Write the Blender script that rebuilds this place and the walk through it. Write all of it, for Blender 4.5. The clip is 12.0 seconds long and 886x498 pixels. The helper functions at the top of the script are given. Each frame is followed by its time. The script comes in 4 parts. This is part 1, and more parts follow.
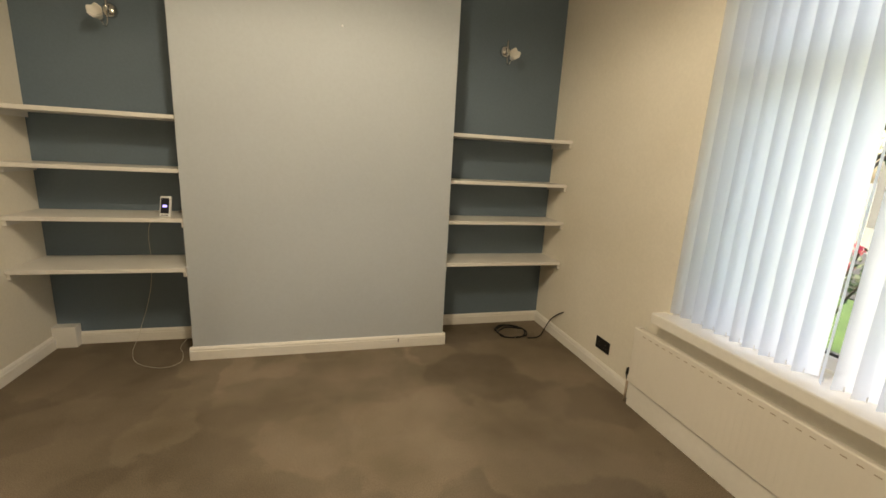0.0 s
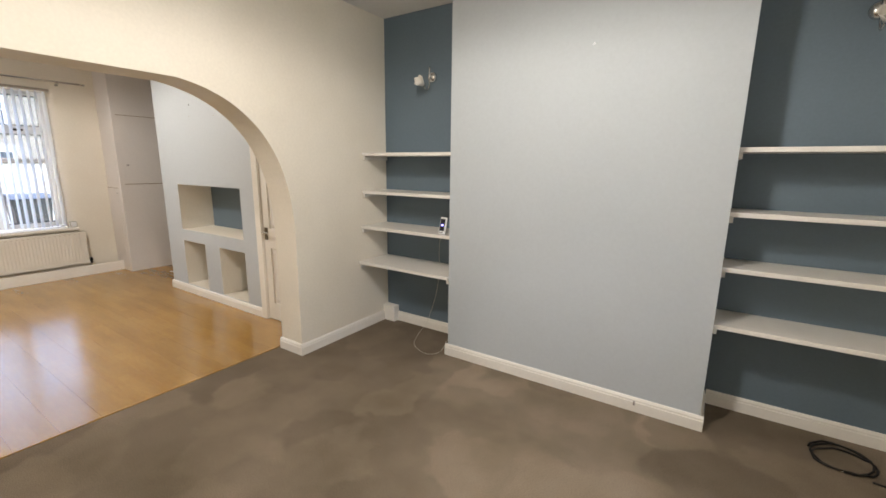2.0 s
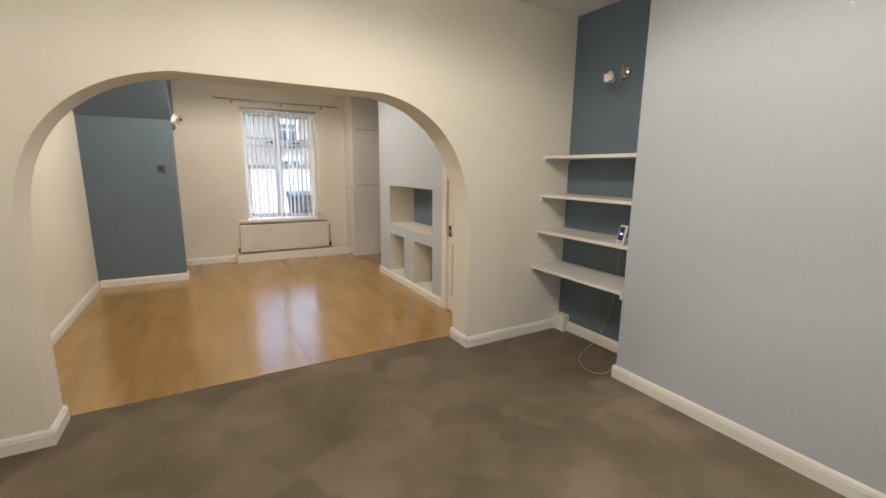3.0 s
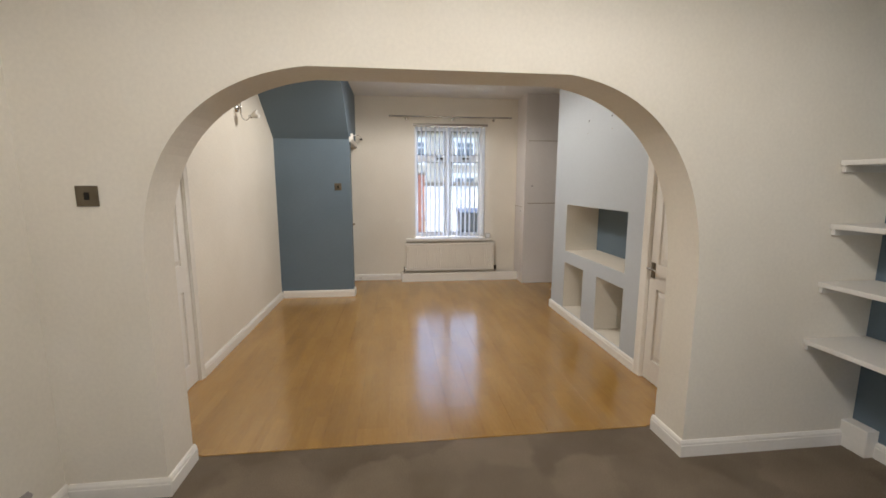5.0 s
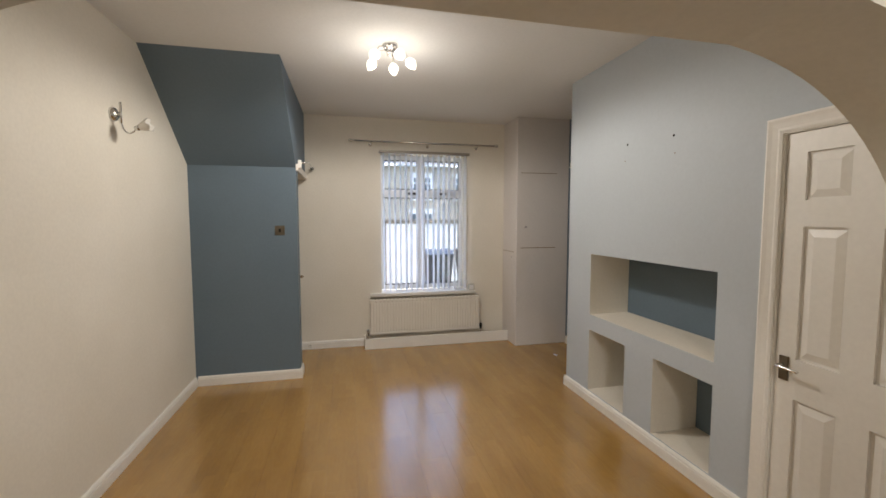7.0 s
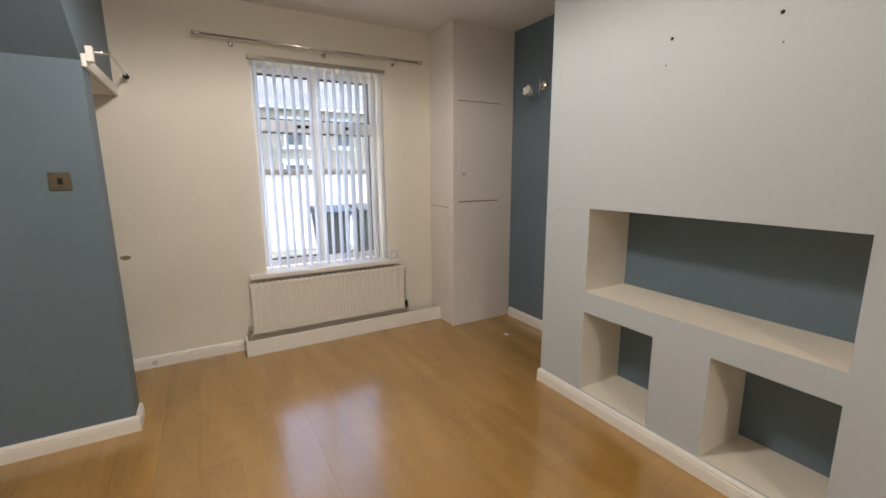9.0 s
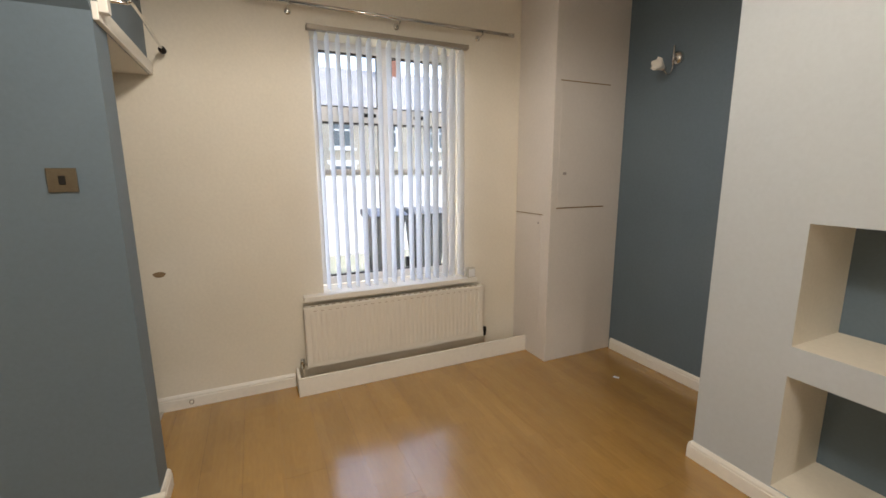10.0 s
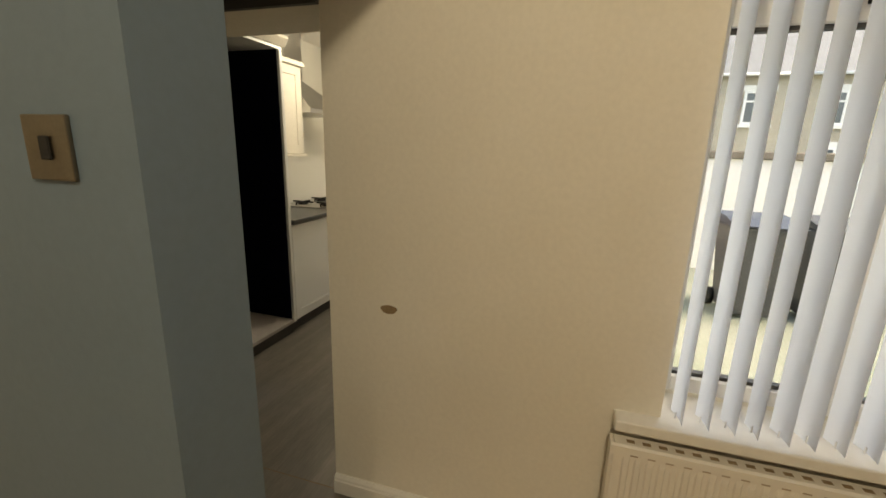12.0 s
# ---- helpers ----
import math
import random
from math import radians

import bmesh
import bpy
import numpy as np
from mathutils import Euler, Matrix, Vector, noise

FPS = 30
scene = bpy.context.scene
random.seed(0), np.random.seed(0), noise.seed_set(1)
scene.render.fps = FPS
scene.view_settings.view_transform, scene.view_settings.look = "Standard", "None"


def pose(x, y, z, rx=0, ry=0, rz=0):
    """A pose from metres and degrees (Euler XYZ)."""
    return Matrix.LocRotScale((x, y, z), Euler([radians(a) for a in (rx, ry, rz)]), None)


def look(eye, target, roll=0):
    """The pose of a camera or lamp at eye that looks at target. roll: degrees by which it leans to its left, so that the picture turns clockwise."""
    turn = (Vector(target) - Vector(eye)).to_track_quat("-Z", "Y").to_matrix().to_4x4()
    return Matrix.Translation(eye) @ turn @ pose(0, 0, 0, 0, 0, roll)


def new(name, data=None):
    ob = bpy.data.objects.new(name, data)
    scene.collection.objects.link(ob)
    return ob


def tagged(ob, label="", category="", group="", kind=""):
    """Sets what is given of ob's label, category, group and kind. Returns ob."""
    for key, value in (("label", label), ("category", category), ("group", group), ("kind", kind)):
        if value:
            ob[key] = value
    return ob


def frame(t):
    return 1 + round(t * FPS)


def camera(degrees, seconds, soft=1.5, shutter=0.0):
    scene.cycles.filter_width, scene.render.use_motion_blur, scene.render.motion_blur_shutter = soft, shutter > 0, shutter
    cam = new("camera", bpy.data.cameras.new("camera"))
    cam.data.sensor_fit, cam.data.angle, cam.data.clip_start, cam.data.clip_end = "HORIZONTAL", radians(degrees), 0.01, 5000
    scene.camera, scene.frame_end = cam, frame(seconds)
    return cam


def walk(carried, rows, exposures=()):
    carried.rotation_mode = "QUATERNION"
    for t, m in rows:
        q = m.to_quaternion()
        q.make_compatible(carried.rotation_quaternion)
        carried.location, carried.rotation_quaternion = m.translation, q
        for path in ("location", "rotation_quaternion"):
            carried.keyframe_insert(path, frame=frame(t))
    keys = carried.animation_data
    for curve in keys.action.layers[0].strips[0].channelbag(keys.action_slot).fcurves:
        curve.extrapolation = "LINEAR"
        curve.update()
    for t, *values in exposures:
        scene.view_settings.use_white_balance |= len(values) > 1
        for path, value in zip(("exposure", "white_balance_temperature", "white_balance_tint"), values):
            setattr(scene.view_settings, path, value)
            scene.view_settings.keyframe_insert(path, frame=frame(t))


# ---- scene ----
cam = camera(93.6, 12.0, soft=1.6)
PATH = [
    (0, (-0.083, -0.001, 1.444), (0.429, 1.885, 1.014), 3.1),
    (0.5, (0.181, 0.067, 1.448), (0.245, 2.005, 0.958), 3.0),
    (1, (0.451, 0.091, 1.458), (0.142, 2.002, 0.958), 2.3),
    (1.5, (0.578, 0.183, 1.492), (-0.112, 2.002, 1.028), 1.4),
    (2, (0.691, 0.282, 1.515), (-0.386, 1.921, 1.119), 0.65),
    (2.5, (0.791, 0.366, 1.51), (-0.647, 1.707, 1.14), 0.72),
    (3, (0.822, 0.438, 1.487), (-0.884, 1.412, 1.111), 0.69),
    (3.5, (0.703, 0.495, 1.446), (-1.147, 1.149, 1.063), 0.8),
    (3.7, (0.619, 0.524, 1.449), (-1.268, 1.065, 1.065), 0.7),
    (5.3, (-0.22, 0.73, 1.497), (-2.188, 0.937, 1.206), 0.1),
    (5.5, (-0.369, 0.725, 1.502), (-2.34, 0.933, 1.23), 0.2),
    (6, (-0.698, 0.691, 1.492), (-2.673, 0.925, 1.28), 0.1),
    (6.5, (-1.031, 0.653, 1.532), (-2.999, 0.969, 1.366), 0.1),
    (7, (-1.34, 0.608, 1.56), (-3.283, 1.058, 1.417), 0.0),
    (7.5, (-1.658, 0.602, 1.552), (-3.556, 1.202, 1.367), 0.1),
    (7.7, (-1.804, 0.606, 1.541), (-3.678, 1.271, 1.319), -0.2),
    (9.3, (-2.978, 0.629, 1.472), (-4.678, 1.615, 1.101), -0.3),
    (9.5, (-3.154, 0.641, 1.462), (-4.871, 1.6, 1.101), -0.2),
    (10, (-3.571, 0.621, 1.47), (-5.364, 1.432, 1.113), -0.3),
    (10.5, (-3.993, 0.585, 1.488), (-5.875, 1.16, 1.132), -0.4),
    (11, (-4.414, 0.628, 1.48), (-6.361, 0.892, 1.105), -0.1),
    (11.5, (-4.798, 0.658, 1.477), (-6.753, 0.566, 1.064), 1.0),
    (12, (-5.155, 0.676, 1.467), (-7.016, 0.115, 1.0), 1.7),
]
EXPOSURES = [
    (0.0, 2.55, 7900, 7), (0.5, 2.68, 7900, 8), (1.0, 2.94, 6550, 12), (1.5, 3.05, 6350, 10), (2.0, 3.03, 6100, 11), (2.5, 2.84, 6300, 12), (3.0, 2.74, 6300, 11),
    (3.5, 2.74, 6250, 10), (5.5, 2.55, 5850, 11), (6.5, 2.39, 5950, 11), (7.5, 2.48, 6050, 10), (9.5, 2.63, 6250, 12), (10.0, 2.64, 6450, 10),
    (10.5, 2.74, 6450, 13), (11.0, 2.5, 6950, 14), (11.5, 2.38, 7250, 10), (12.0, 2.17, 8200, 4)]
walk(cam, [(t, look(eye, target, roll)) for t, eye, target, roll in PATH], EXPOSURES)

# ---- world, sun and lamps ----
world = bpy.data.worlds.new("sky")
scene.world = world
world.use_nodes = True
wn = world.node_tree.nodes
sky = wn.new("ShaderNodeTexSky")
sky.sky_type, sky.sun_disc = "NISHITA", False
sky.sun_elevation, sky.sun_rotation = radians(42), radians(2)
sky.air_density, sky.dust_density = 1.0, 4.0
wn["Background"].inputs["Strength"].default_value = 0.15
world.node_tree.links.new(sky.outputs[0], wn["Background"].inputs[0])

sun = new("sun", bpy.data.lights.new("sun", "SUN"))
sun.data.energy, sun.data.angle, sun.data.color = 0.7, radians(15), (1.0, 0.98, 0.95)
sun.matrix_world = look((-0.6, 14, 12.7), (0, 0, 0))

WARM = (1.0, 0.90, 0.765)


def lamp(name, at, watts, color, radius, kind="POINT"):
    ob = new(name, bpy.data.lights.new(name, kind))
    ob.location, ob.data.energy, ob.data.color, ob.data.shadow_soft_size = at, watts, color, radius
    if kind == "SPOT":
        ob.data.spot_size, ob.data.spot_blend = radians(178), 0.3
    return ob


# bulbs in shades that hang mouth down: most of the light falls down and sideways, some spills up
lamp("rear_room_bulbs", (-4.35, 0.925, 2.64), 15, WARM, 0.10, "SPOT")
lamp("rear_room_spill", (-4.35, 0.925, 2.32), 2.0, WARM, 0.12)
lamp("front_room_bulbs", (-0.2, 1.15, 2.64), 13.5, WARM, 0.10, "SPOT")
lamp("front_room_spill", (-0.2, 1.15, 2.34), 3.3, WARM, 0.12)
# unseen lamp added to brighten the kitchen; it has no fitting
lamp("kitchen_fill", (-8.3, -0.95, 2.30), 4.6, (1.0, 0.95, 0.86), 0.08)


# ---- materials ----
def mat(name, base, rough=0.6, alt=None, scale=2.0, mix=0.5, grain=0.0, grain_scale=120.0, bump=0.0, metal=0.0, stretch=(1, 1, 1), emit=0.0, spec=0.5, random_tint=0.0):
    """A procedural surface: broad blotches between base and alt, fine grain in colour and relief."""
    m = bpy.data.materials.new(name)
    m.use_nodes = True
    n, l = m.node_tree.nodes, m.node_tree.links
    b = n["Principled BSDF"]
    b.inputs["Roughness"].default_value, b.inputs["Metallic"].default_value = rough, metal
    b.inputs["Specular IOR Level"].default_value = spec
    co = n.new("ShaderNodeNewGeometry")
    mp = n.new("ShaderNodeMapping")
    mp.inputs["Scale"].default_value = stretch
    l.new(co.outputs["Position"], mp.inputs[0])
    broad = n.new("ShaderNodeTexNoise")
    broad.inputs["Scale"].default_value, broad.inputs["Detail"].default_value = scale, 5
    l.new(mp.outputs[0], broad.inputs["Vector"])
    fine = n.new("ShaderNodeTexNoise")
    fine.inputs["Scale"].default_value, fine.inputs["Detail"].default_value = grain_scale, 3
    l.new(mp.outputs[0], fine.inputs["Vector"])
    ramp = n.new("ShaderNodeMapRange")
    ramp.inputs["From Min"].default_value, ramp.inputs["From Max"].default_value = 0.35, 0.68
    ramp.inputs["To Max"].default_value = mix
    l.new(broad.outputs[0], ramp.inputs[0])
    col = n.new("ShaderNodeMix")
    col.data_type = "RGBA"
    col.inputs["A"].default_value = (*base, 1)
    col.inputs["B"].default_value = (*(alt or [c * 0.92 for c in base]), 1)
    l.new(ramp.outputs[0], col.inputs["Factor"])
    out = col.outputs["Result"]
    if grain:
        g = n.new("ShaderNodeMapRange")
        g.inputs["From Min"].default_value, g.inputs["From Max"].default_value = 0.3, 0.7
        g.inputs["To Min"].default_value, g.inputs["To Max"].default_value = 1 - grain, 1 + grain
        l.new(fine.outputs[0], g.inputs[0])
        v = n.new("ShaderNodeHueSaturation")
        l.new(g.outputs[0], v.inputs["Value"])
        l.new(out, v.inputs["Color"])
        out = v.outputs[0]
    if random_tint:
        oi = n.new("ShaderNodeObjectInfo")
        g = n.new("ShaderNodeMapRange")
        g.inputs["To Min"].default_value, g.inputs["To Max"].default_value = 1 - random_tint, 1 + random_tint
        l.new(oi.outputs["Random"], g.inputs[0])
        v = n.new("ShaderNodeHueSaturation")
        l.new(g.outputs[0], v.inputs["Value"])
        l.new(out, v.inputs["Color"])
        out = v.outputs[0]
    l.new(out, b.inputs["Base Color"])
    if bump:
        bp = n.new("ShaderNodeBump")
        bp.inputs["Strength"].default_value, bp.inputs["Distance"].default_value = bump, 0.004
        l.new(fine.outputs[0], bp.inputs["Height"])
        l.new(bp.outputs[0], b.inputs["Normal"])
    if emit:
        b.inputs["Emission Color"].default_value = (*base, 1)
        b.inputs["Emission Strength"].default_value = emit
    return m


CREAM = mat("cream_emulsion", (0.79, 0.742, 0.648), 0.75, (0.73, 0.678, 0.575), 1.6, 0.8, 0.025, 55, 0.08)
PALE = mat("pale_blue_grey_emulsion", (0.490, 0.524, 0.553), 0.7, (0.457, 0.491, 0.517), 1.1, 0.6, 0.02, 55, 0.08)
STEEL = mat("steel_blue_emulsion", (0.132, 0.178, 0.222), 0.55, (0.112, 0.155, 0.195), 1.5, 0.6, 0.03, 60, 0.12)
CEILING = mat("ceiling_white", (0.78, 0.765, 0.74), 0.85, (0.73, 0.71, 0.68), 0.8, 0.6, 0.02, 60, 0.15)
GLOSS = mat("white_gloss_woodwork", (0.82, 0.79, 0.735), 0.42, (0.76, 0.725, 0.66), 3.0, 0.5, 0.02, 40, 0.04)
SHELFW = mat("white_satin_shelf", (0.78, 0.755, 0.71), 0.4, (0.72, 0.69, 0.64), 4.0, 0.5, 0.02, 60, 0.04)
CARPET = mat("taupe_carpet", (0.222, 0.178, 0.132), 0.95, (0.148, 0.118, 0.082), 1.7, 1.0, 0.24, 210, 0.6, spec=0.1)
# pile swept in different ways: patches with soft irregular edges over the broad wear
cn, cl = CARPET.node_tree.nodes, CARPET.node_tree.links
cb = cn["Principled BSDF"]
was = cb.inputs["Base Color"].links[0].from_socket
cgeo, wob, addv, cells = cn.new("ShaderNodeNewGeometry"), cn.new("ShaderNodeTexNoise"), cn.new("ShaderNodeMixRGB"), cn.new("ShaderNodeTexVoronoi")
grey, cramp, chue = cn.new("ShaderNodeRGBToBW"), cn.new("ShaderNodeMapRange"), cn.new("ShaderNodeHueSaturation")
wob.inputs["Scale"].default_value, wob.inputs["Detail"].default_value = 5.0, 6.0
addv.blend_type = "ADD"
addv.inputs[0].default_value = 0.24
cells.feature = "SMOOTH_F1"
cells.inputs["Scale"].default_value, cells.inputs["Smoothness"].default_value = 2.6, 0.22
cramp.inputs["From Min"].default_value, cramp.inputs["From Max"].default_value = 0.2, 0.8
cramp.inputs["To Min"].default_value, cramp.inputs["To Max"].default_value = 0.85, 1.13
cl.new(cgeo.outputs["Position"], wob.inputs["Vector"])
cl.new(cgeo.outputs["Position"], addv.inputs[1])
cl.new(wob.outputs["Color"], addv.inputs[2])
cl.new(addv.outputs[0], cells.inputs["Vector"])
cl.new(cells.outputs["Color"], grey.inputs[0])
cl.new(grey.outputs[0], cramp.inputs[0])
# the pale imprint of a hearth that once lay before the breast, and the worn middle of the room
cxyz = cn.new("ShaderNodeSeparateXYZ")
cl.new(addv.outputs[0], cxyz.inputs[0])


def fade(axis, at, soft):
    k = cn.new("ShaderNodeMapRange")
    k.interpolation_type = "SMOOTHSTEP"
    k.inputs["From Min"].default_value, k.inputs["From Max"].default_value = at - soft + 0.12, at + soft + 0.12
    cl.new(cxyz.outputs[axis], k.inputs[0])
    return k.outputs[0]


def calc(op, a, b):
    k = cn.new("ShaderNodeMath")
    k.operation = op
    for slot, v in enumerate((a, b)):
        if isinstance(v, float):
            k.inputs[slot].default_value = v
        else:
            cl.new(v, k.inputs[slot])
    return k.outputs[0]


hearth = calc("MULTIPLY", calc("SUBTRACT", fade("X", -0.77, 0.02), fade("X", 0.515, 0.02)), fade("Y", 2.36, 0.05))
trodden = calc("MULTIPLY", calc("SUBTRACT", fade("X", -0.55, 0.4), fade("X", 0.75, 0.4)), calc("SUBTRACT", fade("Y", 0.7, 0.5), fade("Y", 2.36, 0.08)))
wear = calc("ADD", calc("MULTIPLY", hearth, 0.22), calc("MULTIPLY", trodden, 0.30))
cl.new(calc("MULTIPLY", cramp.outputs[0], calc("ADD", wear, 0.98)), chue.inputs["Value"])
cl.new(was, chue.inputs["Color"])
cl.new(chue.outputs[0], cb.inputs["Base Color"])
LAMINATE = mat("oak_laminate", (0.41, 0.225, 0.047), 0.18, (0.335, 0.178, 0.035), 2.0, 0.85, 0.05, 22, 0.012, spec=1.0, stretch=(0.6, 2.6, 1), random_tint=0.05)
# the printed strips of the laminate: three to a plank, each of its own tone
ln, ll = LAMINATE.node_tree.nodes, LAMINATE.node_tree.links
lb = ln["Principled BSDF"]
lbase = lb.inputs["Base Color"].links[0].from_socket
lgeo, lstrip, lhue, lbw, lrange = ln.new("ShaderNodeNewGeometry"), ln.new("ShaderNodeTexBrick"), ln.new("ShaderNodeHueSaturation"), ln.new("ShaderNodeRGBToBW"), ln.new("ShaderNodeMapRange")
lstrip.offset, lstrip.squash = 0.37, 1.0
for slot, value in (("Scale", 1.0), ("Mortar Size", 0.0), ("Brick Width", 0.43), ("Row Height", 0.0643), ("Bias", 0.0)):
    lstrip.inputs[slot].default_value = value
lstrip.inputs["Color1"].default_value, lstrip.inputs["Color2"].default_value = (0, 0, 0, 1), (1, 1, 1, 1)
lrange.inputs["To Min"].default_value, lrange.inputs["To Max"].default_value = 0.94, 1.06
ll.new(lgeo.outputs["Position"], lstrip.inputs["Vector"])
ll.new(lstrip.outputs["Color"], lbw.inputs[0])
ll.new(lbw.outputs[0], lrange.inputs[0])
ll.new(lrange.outputs[0], lhue.inputs["Value"])
ll.new(lbase, lhue.inputs["Color"])
ll.new(lhue.outputs[0], lb.inputs["Base Color"])
GAP = mat("dark_joint", (0.24, 0.145, 0.05), 0.8)
PLASTER = mat("bare_grey_plaster", (0.40, 0.36, 0.345), 0.9, (0.33, 0.30, 0.29), 12, 0.8, 0.08, 120, 0.3)
BOXPAINT = mat("pinkish_white_undercoat", (0.70, 0.655, 0.615), 0.7, (0.655, 0.61, 0.565), 1.6, 0.6, 0.02, 50, 0.06)
RAD = mat("radiator_enamel", (0.78, 0.735, 0.66), 0.33, (0.74, 0.69, 0.61), 3.0, 0.5, 0.01, 80, 0.02)
CHROME = mat("chrome", (0.72, 0.71, 0.69), 0.16, (0.6, 0.59, 0.57), 9, 0.5, metal=1.0)
BRUSHED = mat("brushed_steel_plate", (0.21, 0.18, 0.135), 0.42, (0.15, 0.125, 0.09), 14, 0.6, 0.05, 200, 0.05, metal=1.0)
STEELM = mat("stainless_steel", (0.60, 0.59, 0.57), 0.28, (0.5, 0.5, 0.49), 6, 0.5, metal=1.0)
BLACKP = mat("black_plastic", (0.012, 0.011, 0.010), 0.55, (0.018, 0.017, 0.016), 8, 0.5, spec=0.25)
RUBBER = mat("black_gasket", (0.06, 0.06, 0.064), 0.6)
UPVC = mat("white_upvc", (0.80, 0.81, 0.83), 0.3, (0.75, 0.76, 0.78), 3, 0.5)
SHADEG = mat("opal_glass_shade", (0.82, 0.79, 0.73), 0.25, (0.76, 0.73, 0.67), 9, 0.4)
LITSHADE = mat("lit_glass_shade", (1.0, 0.90, 0.72), 0.3, (1.0, 0.90, 0.72), emit=0.4)
HEADRAIL = mat("aluminium_headrail", (0.33, 0.29, 0.24), 0.4, (0.27, 0.24, 0.2), 7, 0.5, metal=0.3)
PIPE = mat("copper_pipe_painted", (0.5, 0.42, 0.33), 0.4, (0.36, 0.26, 0.18), 10, 0.7, metal=0.2)
CABLEW = mat("white_cable", (0.66, 0.62, 0.54), 0.45)
SCREEN = mat("dark_screen", (0.012, 0.014, 0.03), 0.12)
GLOW = mat("screen_readout", (0.22, 0.2, 0.75), 0.3, (0.22, 0.2, 0.75), emit=0.6)
FILLER = mat("brown_filler", (0.30, 0.21, 0.12), 0.8, (0.22, 0.15, 0.08), 60, 0.7)
KFLOOR = mat("grey_wood_vinyl", (0.20, 0.18, 0.16), 0.45, (0.13, 0.115, 0.10), 3, 0.8, 0.12, 30, 0.05, stretch=(0.5, 4, 1), random_tint=0.10)
KDOOR = mat("white_kitchen_door", (0.74, 0.75, 0.76), 0.35, (0.69, 0.70, 0.72), 3, 0.5)
KCREAM = mat("cream_emulsion", (0.78, 0.736, 0.658), 0.75, (0.735, 0.688, 0.603), 1.1, 0.7, 0.025, 55, 0.14)
# shade inside the tall housing, put into the colour
KDARK = mat("navy_black_void_shade", (0.002, 0.0025, 0.009), 0.8, (0.003, 0.003, 0.011), 3, 0.5, spec=0.05)
WORKTOP = mat("black_speckled_worktop", (0.035, 0.035, 0.035), 0.3, (0.10, 0.10, 0.10), 90, 0.7)
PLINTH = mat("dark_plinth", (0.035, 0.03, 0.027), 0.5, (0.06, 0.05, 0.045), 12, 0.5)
TILE = mat("white_splashback_tile", (0.76, 0.74, 0.68), 0.25, (0.72, 0.70, 0.64), 3, 0.5)
PAVING = mat("yard_concrete", (0.26, 0.275, 0.235), 0.9, (0.19, 0.215, 0.165), 1.2, 0.9, 0.12, 50, 0.4)
RENDERW = mat("white_painted_render", (0.80, 0.805, 0.81), 0.85, (0.68, 0.69, 0.69), 1.5, 0.7, 0.05, 40, 0.4)
COPING = mat("weathered_coping", (0.22, 0.19, 0.16), 0.9, (0.14, 0.125, 0.10), 5, 0.8, 0.1, 60, 0.5)
BUFF = mat("buff_brick", (0.45, 0.41, 0.34), 0.9, (0.38, 0.34, 0.285), 1.1, 0.9, 0.12, 14, 0.3)
REDB = mat("red_brick", (0.33, 0.15, 0.10), 0.9, (0.25, 0.11, 0.08), 2.0, 0.9, 0.12, 14, 0.3)
SLATE = mat("roof_slate", (0.22, 0.23, 0.25), 0.7, (0.17, 0.18, 0.195), 1.2, 0.8, 0.12, 20, 0.3)
FARGLASS = mat("far_window_glass", (0.10, 0.12, 0.14), 0.1, (0.16, 0.18, 0.2), 1, 0.6)
BINGREY = mat("wheelie_bin_grey", (0.055, 0.058, 0.062), 0.5, (0.08, 0.08, 0.085), 4, 0.5)
BINBLUE = mat("wheelie_bin_blue_lid", (0.045, 0.055, 0.08), 0.45, (0.055, 0.065, 0.09), 4, 0.5)
GRASSM = mat("lawn", (0.075, 0.15, 0.028), 0.9, (0.05, 0.11, 0.02), 2, 0.9, 0.2, 60, 0.6)
LEAFM = mat("leaf", (0.05, 0.10, 0.03), 0.6, (0.075, 0.13, 0.035), 6, 0.9, random_tint=0.2)
PETAL = mat("red_petal", (0.55, 0.03, 0.06), 0.6, (0.65, 0.06, 0.10), 20, 0.7)
BARK = mat("bark", (0.10, 0.075, 0.05), 0.9, (0.06, 0.045, 0.03), 12, 0.8, 0.15, 50, 0.6)
ROADM = mat("asphalt", (0.055, 0.055, 0.055), 0.9, (0.045, 0.045, 0.045), 2, 0.8, 0.15, 90, 0.5)
REDPAINT = mat("red_painted_boards", (0.42, 0.10, 0.075), 0.7, (0.34, 0.08, 0.06), 4, 0.7)

GLASS = bpy.data.materials.new("window_glass")
GLASS.use_nodes = True
gb = GLASS.node_tree.nodes["Principled BSDF"]
gb.inputs["Transmission Weight"].default_value, gb.inputs["Roughness"].default_value, gb.inputs["IOR"].default_value = 1.0, 0.0, 1.08

LAMINATE.node_tree.nodes["Principled BSDF"].inputs["IOR"].default_value = 1.8

VANE = bpy.data.materials.new("translucent_vane_fabric")
VANE.use_nodes = True
vn, vl = VANE.node_tree.nodes, VANE.node_tree.links
vd, vt, vm = vn.new("ShaderNodeBsdfDiffuse"), vn.new("ShaderNodeBsdfTranslucent"), vn.new("ShaderNodeMixShader")
vw, vg, vr = vn.new("ShaderNodeTexWave"), vn.new("ShaderNodeNewGeometry"), vn.new("ShaderNodeMix")
vw.inputs["Scale"].default_value, vw.inputs["Distortion"].default_value = 300, 3
vw.bands_direction = "Z"
vr.data_type = "RGBA"
vr.inputs["A"].default_value, vr.inputs["B"].default_value = (0.91, 0.94, 0.985, 1), (0.87, 0.90, 0.96, 1)
vl.new(vg.outputs["Position"], vw.inputs["Vector"])
vl.new(vw.outputs[0], vr.inputs["Factor"])
